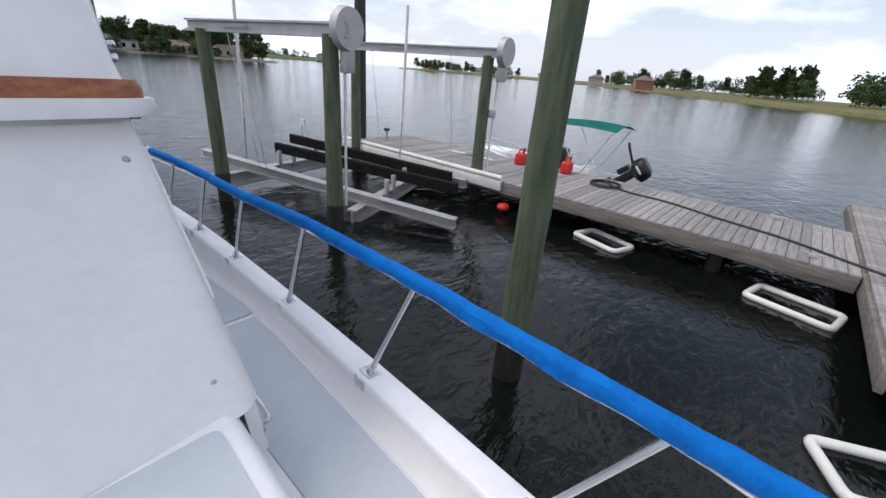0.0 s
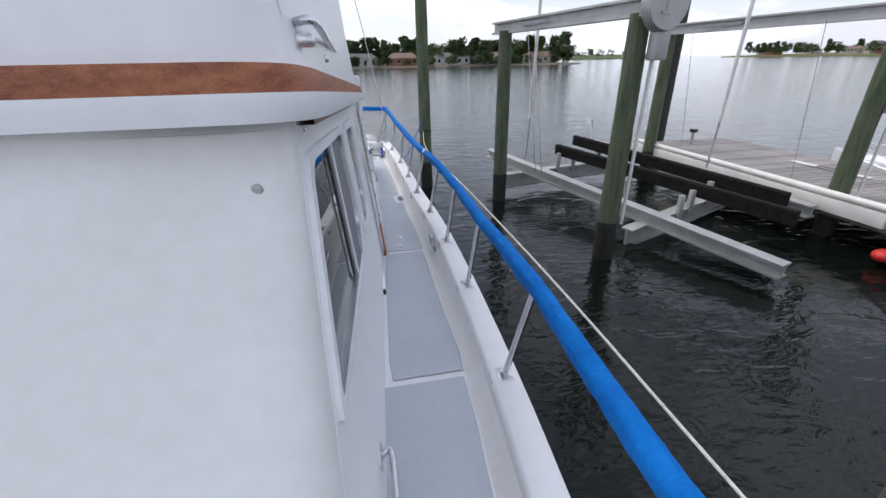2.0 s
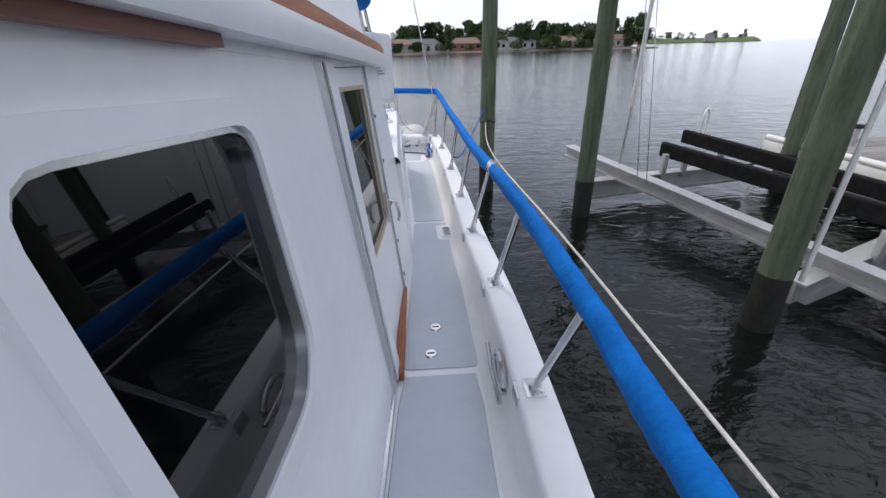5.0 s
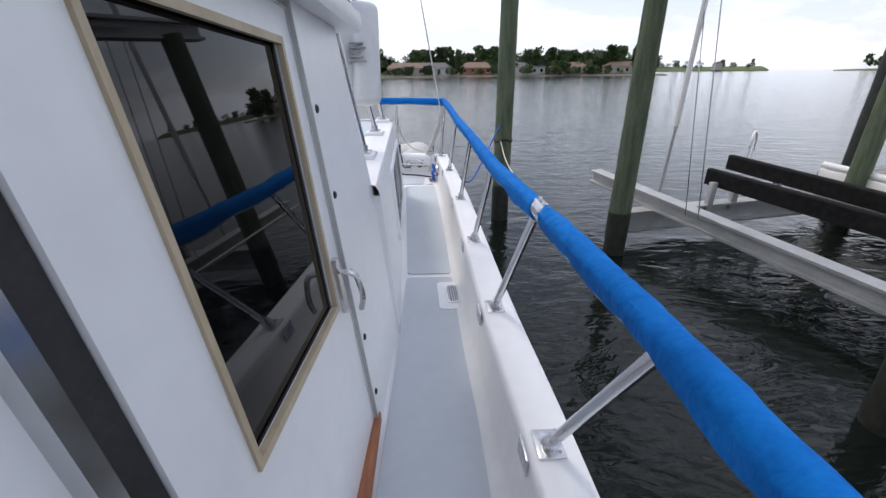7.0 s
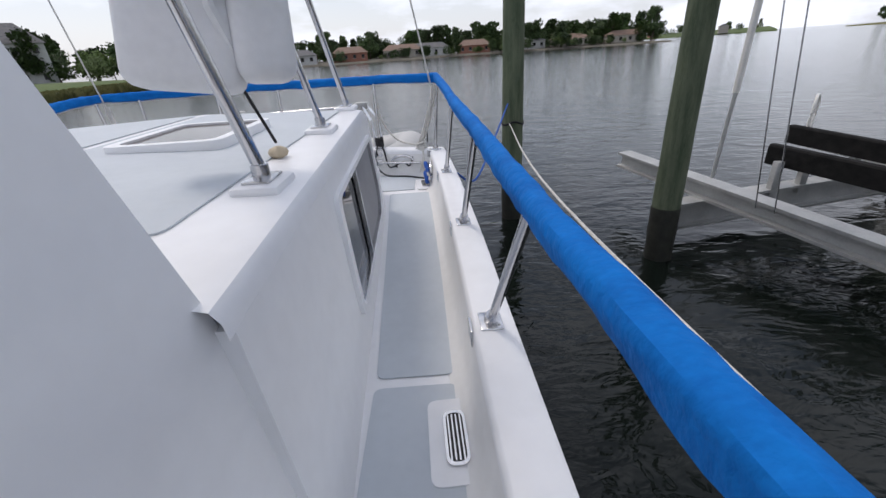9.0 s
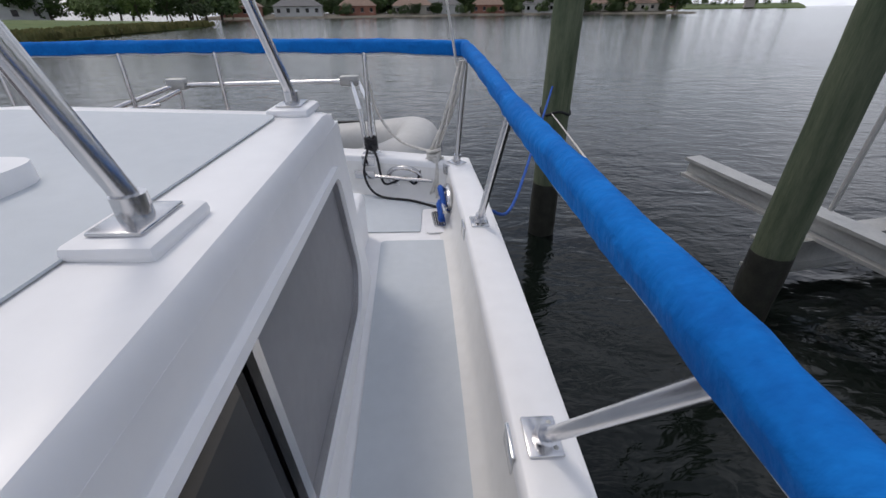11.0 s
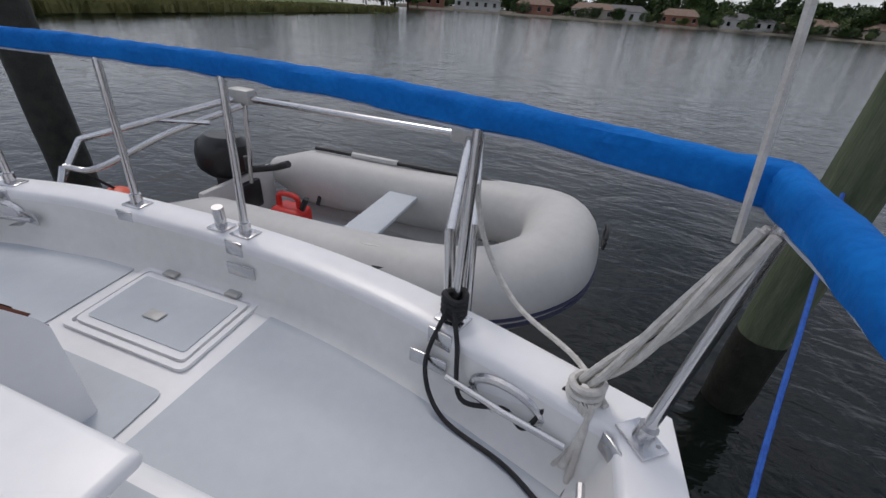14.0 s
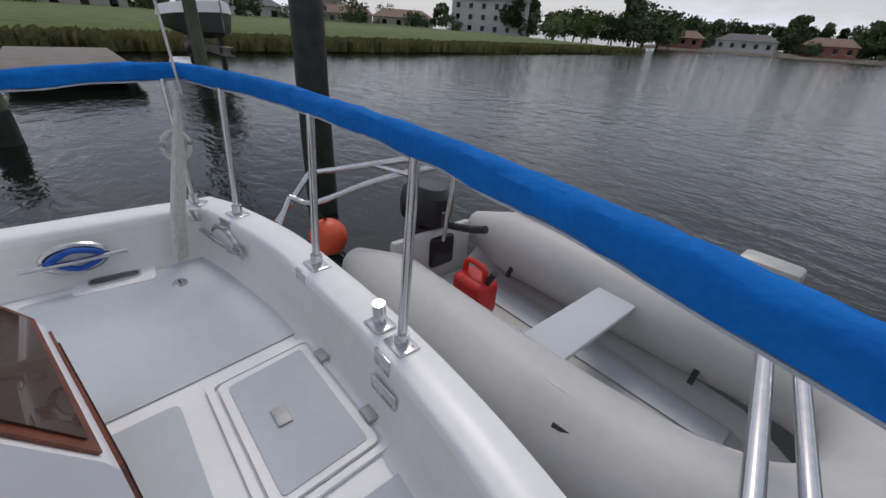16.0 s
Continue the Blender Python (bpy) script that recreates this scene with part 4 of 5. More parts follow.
corner_soft = []
for i in range(len(EDGE)):
    p, out, k = edge_frame(i)
    corner_soft.append(p + out * rail_out(p.y) * k + Vector((0, 0, rail_top(p.y))))
i_c = len(right) - 1
rail = thing("hand_rail", (0.7, 5, 0.22), "stainless hand rail wrapped in blue canvas", "rail")
part("pipe", sweep(corner_soft, 0.014, 10), STEEL, rail)
BREAK = 6.25


def cover(points, label=""):
    """A canvas sleeve, a little slack, with a flap that hangs under the rail."""
    pts = []
    for a, b in zip(points, points[1:]):
        n = max(2, int((b - a).length / 0.03))
        pts += [a.lerp(b, k / n) for k in range(n)]
    pts.append(points[-1])
    bm = bmesh.new()
    seg = 18
    rings = []
    for i, p in enumerate(pts):
        d = (pts[min(i + 1, len(pts) - 1)] - pts[max(i - 1, 0)]).normalized()
        side = d.cross(Vector((0, 0, 1))).normalized()
        ring = []
        for k in range(seg):
            t = 2 * math.pi * k / seg
            w = noise.noise(Vector((p.x * 22, p.y * 22 + k * 0.9, k * 0.5))) * 0.2 + noise.noise(Vector((p.x * 5, p.y * 5, k * 0.35 + 9))) * 0.10
            r = 0.027 * (1 + w)
            z = math.sin(t) * r
            if math.sin(t) < -0.55:
                z -= 0.014 * (1 + 0.8 * noise.noise(Vector((p.x * 5, p.y * 5, 3))))
            ring.append(bm.verts.new(p + side * math.cos(t) * r * (0.55 if math.sin(t) < -0.9 else 1) + Vector((0, 0, z))))
        rings.append(ring)
    for a, b in zip(rings, rings[1:]):
        for k in range(seg):
            bm.faces.new((a[k], a[(k + 1) % seg], b[(k + 1) % seg], b[k]))
    bm.faces.new(rings[0][::-1]), bm.faces.new(rings[-1])
    c = part("canvas_cover", bm, CANVAS, rail, "faded blue canvas sleeve")
    edge = [p - Vector((0, 0, 0.044 + 0.012 * noise.noise(Vector((p.x * 5, p.y * 5, 3))))) - (pts[min(i + 1, len(pts) - 1)] - pts[max(i - 1, 0)]).normalized().cross(Vector((0, 0, 1))) * 0.004 for i, p in enumerate(pts)]
    part("piping", sweep(edge, 0.0045, 5), CANVAS_EDGE, c, "pale laced seam under the sleeve")


first = [p for p in corner_soft[:i_c] if p.y < BREAK - 0.05]
second = [p for p in corner_soft[:i_c + 1] if p.y > BREAK + 0.05]
j0, j1 = first[-1], second[0]
at_y = lambda y: j0.lerp(j1, (y - j0.y) / (j1.y - j0.y))
cover(first + [at_y(BREAK - 0.04)])
cover([at_y(BREAK + 0.04)] + second)
m1, m2 = i_c, i_c + 6 * 6
cover(corner_soft[m1:m1 + 13])
cover(corner_soft[m1 + 12:m2 + 1])
cover(corner_soft[m2:])
jp = at_y(BREAK)
part("coupling", sweep([jp - Vector((0, 0.05, 0)), jp + Vector((0, 0.05, 0))], 0.026, 12), STEEL, rail, "bare stainless rail coupling")
for dy in (-0.03, 0.03):
    part("coupling_bolt", box(jp.x - 0.006, jp.y + dy - 0.006, jp.z + 0.022, jp.x + 0.006, jp.y + dy + 0.006, jp.z + 0.034, 0.002), STEEL, rail)


def cleat(c, ax, outn, label):
    """A ring-shaped hawse with a horizontal cleat bar across it."""
    c, ax, outn = Vector(c), Vector(ax).normalized(), Vector(outn).normalized()
    upv = Vector((0, 0, 1))
    t = thing("hawse_cleat", tuple(c), label, "cleat", "hawse cleats")
    loop = [c + ax * math.cos(a) * 0.10 + upv * math.sin(a) * 0.055 for a in [2 * math.pi * k / 28 for k in range(28)]]
    part("ring", sweep(loop, 0.014, 8, closed=True), STEEL, t)
    part("bar", sweep([c - ax * 0.17 + outn * 0.03, c + outn * 0.035, c + ax * 0.17 + outn * 0.03], 0.010, 8), STEEL, t)
    part("opening", slab([[Vector((math.cos(a) * 0.088, math.sin(a) * 0.045)) for a in [2 * math.pi * k / 20 for k in range(20)]]], lambda p, d: c + ax * p[0] + upv * p[1] + outn * (0.004 - d), 0.002), GEL, t)


cleat((0.36, 9.87, 0.115), (1, -0.27, -0.0), (-0.27, -1, 0), "stainless hawse cleat in the stern bulwark")
cleat((-1.83, 9.97, 0.115), (1, 0.2, 0), (0.2, -1, 0), "stainless hawse cleat in the stern bulwark")
cleat((0.735, 5.40, 0.12), (0.03, 1, 0), (-1, 0.02, 0.15), "stainless hawse cleat in the side bulwark")
cleat((-1.98, 9.45, 0.115), (0.03, 1, 0), (1, 0.0, 0), "stainless hawse cleat with blue line")
cleat((0.60, 9.55, 0.115), (0.06, -1, 0), (-1, 0, 0), "stainless hawse cleat with blue line")
for x, y in ((0.12, 9.92), (-0.66, 10.05), (-1.7, 9.985)):
    t = thing("backing_plate", (x, y, 0.15), "plain stainless backing plate on the bulwark", "plate", "backing plates")
    part("plate", box(x - 0.06, y - 0.006, 0.09, x + 0.06, y + 0.002, 0.14, 0.003, rot=pose(0, 0, 0, 0, 0, -8 if x > -0.2 else 0)), STEEL, t)
t = thing("rod_holder", (-0.80, 10.13, 0.22), "short stainless tube holder on the stern cap", "rod holder")
part("tube", sweep([(-0.80, 10.13, 0.22), (-0.79, 10.12, 0.31)], 0.02, 12), STEEL, t)
part("flange", box(-0.84, 10.095, 0.2195, -0.76, 10.165, 0.228, 0.006), STEEL, t)

# ---- lines and ropes ----
t = thing("line_bundle", (0.5, 9.86, 0), "coiled white dock lines hung on the stern corner", "rope")
for k in range(4):
    a = k * 1.57
    mid = [(0.685 - 0.155 * u + 0.016 * math.cos(a + 3.5 * u), 9.795 + 0.075 * u + 0.016 * math.sin(a + 3.5 * u), 0.735 - 0.46 * u - 0.04 * math.sin(math.pi * u)) for u in [q / 7 for q in range(8)]]
    part("strand", sweep(spline(mid, 4), 0.0085, 7), ROPE, t)
for k in range(7):
    a, drop, off = 0.45 * k - 1.2, 0.2 + 0.012 * (k * 3 % 5), 0.007 * k
    loop = [(0.525 + off * 0.5 + (0.012 + 0.03 * math.sin(u / 2) ** 2) * math.cos(u) * math.cos(a), 9.845 - off + 0.025 * math.cos(u) * math.sin(a), 0.25 - drop * math.sin(u / 2) ** 2) for u in [2 * math.pi * q / 24 for q in range(24)]]
    part("loop", sweep(loop, 0.0085, 7, closed=True), ROPE, t)
for k in range(3):
    part("band", sweep([(0.53 + 0.034 * math.cos(u), 9.865 + 0.034 * math.sin(u), 0.235 + 0.018 * k + 0.008 * math.sin(u + k)) for u in [2 * math.pi * q / 16 for q in range(16)]], 0.0095, 7, closed=True), ROPE, t)
t = thing("line_bundle", (-1.98, 9.86, 0), "coiled white dock lines hung on the far stern corner", "rope")
for k in range(5):
    o = 0.012 * k
    part("strand", sweep(spline([(-2.05 + o * 0.4, 9.95, 0.72), (-2.0 + o, 9.9 - o, 0.4), (-1.97 + o, 9.85 - o, 0.2), (-1.94 + o, 9.82 - o, 0.03)], 6), 0.01, 7), ROPE, t)
part("loop", sweep([(-2.03, 9.9 + 0.05 * math.cos(u), 0.5 + 0.06 * math.sin(u)) for u in [2 * math.pi * q / 20 for q in range(20)]], 0.012, 7, closed=True), ROPE, t)
part("stay", sweep([(-2.06, 9.97, 0.7), (-2.3, 9.9, 2.8)], 0.006, 6), ROPE, t)
solo("flag_halyard", sweep([(0.655, 9.82, 0.70), (0.42, 9.62, 2.0), (0.3, 9.55, 2.6)], 0.0065, 6), ROPE, "grey line rising from the stern corner post", "rope")
solo("dock_line", sweep(spline([(1.60, 11.43, 0.12), (1.15, 8.2, 0.37), (1.1, 5.6, 0.5), (1.06, 3.2, 0.55), (0.95, 1.2, 0.52), (0.5, -0.8, 0.25)]), 0.0055, 7), ROPE, "white dock line running along the side to a piling", "rope")
solo("mooring_ring_rope", sweep([(1.66 + 0.135 * math.cos(u), 11.55 + 0.135 * math.sin(u), 0.12 + 0.02 * math.sin(3 * u)) for u in [2 * math.pi * q / 24 for q in range(24)]], 0.012, 7, closed=True), BLACKROPE, "dark rope tied round a piling", "rope")
solo("blue_line", sweep(spline([(0.76, 9.3, 0.16), (1.0, 9.9, -0.1), (1.3, 10.7, 0.1), (1.58, 11.45, 0.35)]), 0.009, 7), BLUEROPE, "slack blue line from the hull to a piling", "rope")
solo("black_line", sweep(spline([(0.16, 9.98, 0.30), (0.20, 9.92, 0.21), (0.24, 9.86, 0.08), (0.36, 9.84, 0.12), (0.42, 9.83, 0.09), (0.47, 9.86, 0.2), (0.52, 9.90, 0.23)]), 0.007, 7), BLACKROPE, "thin black line looped at the stern cleat", "rope")
solo("black_line", sweep(spline([(0.15, 9.97, 0.28), (0.12, 9.90, 0.12), (0.2, 9.83, 0.02), (0.4, 9.76, 0.013), (0.55, 9.66, 0.013)]), 0.007, 7), BLACKROPE, "thin black line trailing over the stern deck", "rope")
bm = None
for k in range(4):
    bm = sweep([(0.16 + 0.03 * math.cos(u), 10.0 + 0.03 * math.sin(u), 0.25 + 0.018 * k + 0.006 * math.sin(2 * u)) for u in [2 * math.pi * q / 14 for q in range(14)]], 0.01, 7, bm, closed=True)
solo("rope_knot", bm, BLACKROPE, "black rope wound round the foot of a stanchion", "rope")
bm = sweep(spline([(0.575, 9.62, 0.13), (0.56, 9.55, 0.17), (0.575, 9.48, 0.12), (0.56, 9.44, 0.05), (0.57, 9.56, 0.09), (0.56, 9.64, 0.14)]), 0.014, 8)
solo("blue_rope_coil", sweep(spline([(0.57, 9.60, 0.08), (0.555, 9.50, 0.1), (0.57, 9.45, 0.03)]), 0.016, 8, bm), BLUEROPE, "short blue line wound on the side cleat", "rope")
bm = sweep(spline([(-1.955, 9.36, 0.12), (-1.95, 9.45, 0.16), (-1.955, 9.54, 0.12), (-1.95, 9.46, 0.08), (-1.955, 9.38, 0.12)]), 0.012, 8)
solo("blue_rope_coil", bm, BLUEROPE, "short blue line wound on the far side cleat", "rope")
solo("dinghy_painter", sweep(spline([(0.17, 10.05, 0.62), (0.2, 10.12, 0.42), (0.32, 10.08, 0.27), (0.5, 9.98, 0.23), (0.58, 9.85, 0.23)]), 0.008, 7), ROPE, "white line hanging from the davit to the cap rail", "rope")


# ---- the deckhouse ----
def wall_x(z, y=3.1):
    """The house side: it leans in as it rises and runs outwards going aft."""
    return 0.20 + 0.048 * (y - 3.4) - 0.10 * z


def wall(p, d):
    """A plan point (y, z) on the house's side, d metres inside it."""
    return Vector((wall_x(p[1], p[0]) - d, p[0], p[1]))


def wall_other(p, d):
    return Vector((2 * XC - wall_x(p[1], p[0]) + d, p[0], p[1]))


def roof_z(y):
    return 1.452 - 0.065 * (y - 3.05)


def front_y(z):
    """Where the house side begins: the front rakes aft as it rises."""
    return 2.75 + 0.70 * (z - 0.588)


W1 = rounded([(2.96, 0.80), (3.7, 0.735), (4.14, 0.70), (4.25, 0.80), (4.25, 1.25), (3.34, 1.31)], 0.07)
W2 = rounded([(4.44, 0.68), (4.78, 0.655), (4.87, 0.74), (4.90, 1.19), (4.45, 1.225)], 0.06)
DOORH = [Vector(p) for p in ((5.55, 0.03), (6.20, 0.03), (6.24, 1.23), (5.55, 1.25))]
house_t = thing("deckhouse", (XC, 5, 0), "white fibreglass deckhouse with teak trim along the roof edge", "deckhouse")
outline = [Vector(p) for p in ((2.72, -0.01), (6.80, -0.01), (6.75, 0.65), (6.62, 1.22), (front_y(1.45), 1.45), (front_y(0.59), 0.59))]
part("side_wall", slab([outline, W1, W2, DOORH], wall, 0.05), GEL, house_t)
part("side_wall", slab([outline], wall_other, 0.05), GEL, house_t)
# raked front with the corner turned into the sides
rows = []
for z in [0.53 + k * 0.092 for k in range(11)]:
    y0 = front_y(z)
    x = wall_x(z, y0) - 0.002
    arc = [Vector((x - 0.11 + 0.11 * math.cos(a), y0 - 0.11 * math.sin(a), z)) for a in [math.pi / 2 * k / 7 for k in range(8)]]
    row = [Vector((x, y0 + 0.04, z))] + arc + [Vector((XC + 0.3, y0 - 0.15, z)), Vector((XC - 0.3, y0 - 0.15, z))]
    row += [Vector((2 * XC - p.x, p.y, p.z)) for p in reversed(arc)]
    rows.append(row)
part("front_wall", loft(rows), CREAM, house_t, "slightly yellowed raked front wall")
part("aft_wall", slab([[Vector(p) for p in ((2 * XC - 0.14, -0.01), (0.14, -0.01), (0.10, 1.28), (2 * XC - 0.10, 1.28))]], lambda p, d: Vector((p[0] - (0.06 if p[0] > 0 else 0), 6.86 - d + (0.04 if p[1] < 0.7 else -0.13), p[1])), 0.03), GEL, house_t)
part("floor", box(2 * XC + 0.1, 3.1, -0.3, -0.1, 6.7, -0.25), DARKTEAK, house_t)
for z in (1.30, 0.645):
    part("screw_cap", ball((-0.02, front_y(z) - 0.105, z), 0.013, scale=(1, 0.6, 1)), DULL, house_t)
# fore cabin trunk, on whose top the house front stands
fore = thing("fore_cabin", (XC, 1.4, 0.2), "low white fore cabin trunk with grey non-skid pads on top", "cabin")


def trunk_x(y):
    return -0.015 + 0.075 * (y - 2.72)


T_TOP = 0.555
rows = []
for y in (-0.4, -0.36, -0.3, 0.6, 1.5, 2.2, 2.95):
    x, low = trunk_x(y), 0.06 if y < -0.38 else 0.0
    h = [(x + 0.155, 0.0), (x + 0.045, T_TOP - 0.06), (x + 0.025, T_TOP - 0.02), (x - 0.005, T_TOP - low)]
    rows.append([Vector((a, y, z)) for a, z in h] + [Vector((XC, y, T_TOP + 0.004 - low))] + [Vector((2 * XC - a, y, z)) for a, z in reversed(h)])
bm = loft(rows)
bmesh.ops.holes_fill(bm, edges=[e for e in bm.edges if e.is_boundary])
part("trunk", bm, GEL, fore)
for m in (1, -1):
    pts = [(trunk_x(2.6) - 0.035, 2.57), (trunk_x(0.6) - 0.035, 0.6), (XC + 0.02, 0.6), (XC + 0.02, 2.57)]
    pts = [(x if m > 0 else 2 * XC - x, y) for x, y in pts]
    part("nonskid_panel", slab([rounded(pts, 0.04)], lambda p, d: Vector((p[0], p[1], T_TOP + 0.009 - d)), 0.006), NONSKID, fore)
# roof with overhang
OVER = 0.075


def roof_row(y, inset, z):
    return [Vector((x, y, z)) for x in (0.20 + OVER - inset - 0.09, XC, 2 * XC - 0.20 - OVER + inset + 0.09)]


def roof_outline(grow):
    pts = []
    x = wall_x(1.4) + OVER + grow
    ax = lambda y: wall_x(1.4, y) + OVER + grow
    f = 3.12 - grow
    for a in [math.pi / 2 * k / 8 for k in range(9)]:
        pts.append((x - 0.16 + 0.16 * math.cos(a), f + 0.16 - 0.16 * math.sin(a)))
    side = [(ax(y), y) for y in (6.72 + grow, 6.6, 6.0, 5.4, 4.8, 4.2, 3.7, 3.4)]
    half = side + pts
    return half + [(2 * XC - p[0], p[1]) for p in reversed(half)]


def roof_ring(z0, z1, g0, g1, mat, name, parent, label=""):
    rows = [[Vector((x, y, roof_z(y) + z)) for x, y in roof_outline(g)] for g, z in ((g0 - 0.12, z0), (g0, z0), (g0 * 0.5 + g1 * 0.5 + 0.006, (z0 + z1) / 2), (g1, z1), (g1 - 0.12, z1))]
    return part(name, loft(rows, closed=True), mat, parent, label)


roof = thing("house_roof", (XC, 5, 1.4), "white overhanging roof with a weathered teak band", "roof")
roof_ring(-0.010, 0.048, 0.0, 0.006, GEL, "roof_edge", roof)
part("lower_trim", loft([[Vector((wall_x(1.4, y) + o, y, roof_z(y) + z)) for o, z in ((-0.02, -0.03), (0.04, -0.03), (0.04, -0.0105), (-0.02, -0.0105))] for y in (3.35, 4.0, 4.85)], closed=True), DARKTEAK, roof, "dark varnished teak strip under the overhang")
roof_ring(0.0485, 0.105, -0.018, -0.03, TEAK, "teak_band", roof, "weathered red-brown teak band")
bm = bmesh.new()
bm.faces.new([bm.verts.new((x, y, roof_z(y) - 0.03)) for x, y in roof_outline(-0.06)])
part("ceiling_panel", bm, GEL, roof)
fly = thing("flybridge", (XC, 4.5, 1.55), "white fibreglass flybridge coaming on the roof", "flybridge")
rows = [[Vector((x, min(y, 6.3) if y > 5 else y, roof_z(y) + z)) for x, y in roof_outline(g)] for g, z in ((-0.06, 0.1055), (-0.075, 0.17), (-0.12, 0.55), (-0.15, 0.95), (-0.19, 1.0), (-0.30, 1.0))]
part("coaming", loft(rows, closed=True), GEL, fly)
bm = bmesh.new()
bm.faces.new([bm.verts.new((x, min(y, 6.3), roof_z(y) + 0.9)) for x, y in roof_outline(-0.28)])
part("bridge_cover", bm, CANVAS, fly, "blue canvas cover")
rows = [[Vector((-0.02 + dx, y + 0.02 * math.sin(9 * dx), z)) for dx in (-0.3, -0.15, 0, 0.1, 0.12)] for y, z in ((6.32, 1.40), (6.42, 1.75), (6.45, 2.1), (6.42, 2.5))]
bm = loft(rows)
bmesh.ops.solidify(bm, geom=bm.faces[:], thickness=0.02)
part("blue_curtain", bm, CANVAS, fly, "rolled blue canvas curtain")
grab = thing("grab_rail", (0.1, 4.2, 1.6), "polished stainless grab rail on the flybridge side", "rail")
gx = wall_x(1.4) + OVER - 0.03
part("tube", sweep(spline([(gx - 0.035, 3.55, 1.645), (gx + 0.02, 3.60, 1.65), (gx + 0.02, 4.4, 1.62), (gx + 0.02, 6.2, 1.55), (gx - 0.03, 6.28, 1.545)], 6), 0.012, 10), STEEL, grab)
for y in (3.55, 4.2, 5.2, 6.2):
    part("rail_foot", box(gx - 0.07, y - 0.03, roof_z(y) + 0.165, gx + 0.02, y + 0.03, roof_z(y) + 0.20, 0.01), STEEL, grab)
bag = thing("rolled_awning", (-0.02, 7.5, 1.5), "rolled blue canvas awning end on the cabin poles", "awning")
part("roll", sweep([(0.02, 6.6, 1.68), (0.04, 7.1, 1.66), (0.06, 7.7, 1.64)], 0.085, 16, wob=0.15), CANVAS, bag)


def ring_frame(poly, out, width):
    """A frame round an opening: the loop and a wider one."""
    c = sum((Vector(p) for p in poly), Vector((0, 0))) / len(poly)
    return [Vector(p) + (Vector(p) - c).normalized() * width for p in poly]


def window(name, poly, panes, label):
    t = thing(name, tuple(wall(poly[0], 0)), label, "window", kind="structure")
    part("window_frame", slab([ring_frame(poly, 0, 0.045), poly], lambda p, d: wall(p, d - 0.014), 0.02), GEL, t, "raised white moulded frame")
    part("seal", slab([ring_frame(poly, 0, 0.004), ring_frame(poly, 0, -0.012)], lambda p, d: wall(p, d - 0.004), 0.03), STEEL, t)
    for nm, q, mat, dep in panes:
        ob = part(nm, slab([q], lambda p, d: wall(p, d + dep), 0.005), mat, t, smooth=False)
    return t


window("window_1", W1, (("pane", [Vector(p) for p in ((2.89, 0.70), (3.81, 0.70), (3.86, 1.32), (3.22, 1.34))], GLASS, 0.02),
                        ("screen", [Vector(p) for p in ((3.81, 0.68), (4.28, 0.68), (4.28, 1.3), (3.86, 1.3))], SCREEN, 0.014),
                        ("mullion", [Vector(p) for p in ((3.79, 0.715), (3.82, 0.715), (3.875, 1.275), (3.845, 1.275))], GEL, -0.002)), "dark sliding side window with a grey mesh half")
window("window_2", W2, (("pane", [Vector(p) for p in ((4.42, 0.64), (4.92, 0.64), (4.92, 1.24), (4.42, 1.24))], GLASS, 0.02),), "smaller dark side window with rounded corners")
for y, z in ((3.4, 1.385), (3.75, 1.37), (4.0, 1.36), (4.43, 1.2), (4.44, 0.95), (4.45, 0.7)):
    t = thing("snap_stud", tuple(wall((y, z), 0)), "small chrome snap stud on the wall", "stud", "snap studs")
    part("stud", ball(wall((y, z), -0.002), 0.008, sub=1), STEEL, t)
door = thing("door_1", (0.1, 5.95, 0), "white sliding side door with a large smoked pane", "door", kind="structure")
D = [Vector(p) for p in ((5.58, 0.04), (6.196, 0.04), (6.236, 1.225), (5.58, 1.245))]
DW = [Vector(p) for p in ((5.64, 0.53), (6.11, 0.52), (6.16, 1.145), (5.64, 1.175))]
part("leaf", slab([D, DW], lambda p, d: wall(p, d + 0.012), 0.035), GEL, door)
part("pane", slab([DW], lambda p, d: wall(p, d + 0.025), 0.006), GLASS, door, smooth=False)
part("pane_trim", slab([ring_frame(DW, 0, 0.012), ring_frame(DW, 0, -0.008)], lambda p, d: wall(p, d + 0.006), 0.012), PALEWOOD, door, "pale wooden trim round the pane")
latch = part("lock_plate", slab([rounded([(6.14, 0.48), (6.168, 0.48), (6.172, 0.64), (6.145, 0.64)], 0.016)], lambda p, d: wall(p, d - 0.001), 0.012), STEEL, door)
part("handle", sweep(spline([wall((6.16, 0.60), -0.005), wall((6.16, 0.59), -0.04), wall((6.155, 0.53), -0.05), wall((6.15, 0.49), -0.04)], 5), 0.008, 8), STEEL, latch, "chrome door pull")
trim = thing("door_trim", (0.1, 5.9, 0), "aluminium jambs, track and teak sill round the sliding door", "trim", kind="structure")
part("jamb", slab([[Vector(p) for p in ((5.42, 0.03), (5.44, 0.03), (5.435, 1.27), (5.415, 1.27))]], lambda p, d: wall(p, d - 0.02), 0.02), STEEL, trim)
part("dark_channel", slab([[Vector(p) for p in ((5.442, 0.03), (5.475, 0.03), (5.475, 1.27), (5.437, 1.27))]], lambda p, d: wall(p, d - 0.012), 0.012), RUBBER, trim)
part("jamb", slab([[Vector(p) for p in ((5.477, 0.03), (5.572, 0.03), (5.572, 1.26), (5.477, 1.27))]], lambda p, d: wall(p, d - 0.018), 0.02), GEL, trim)
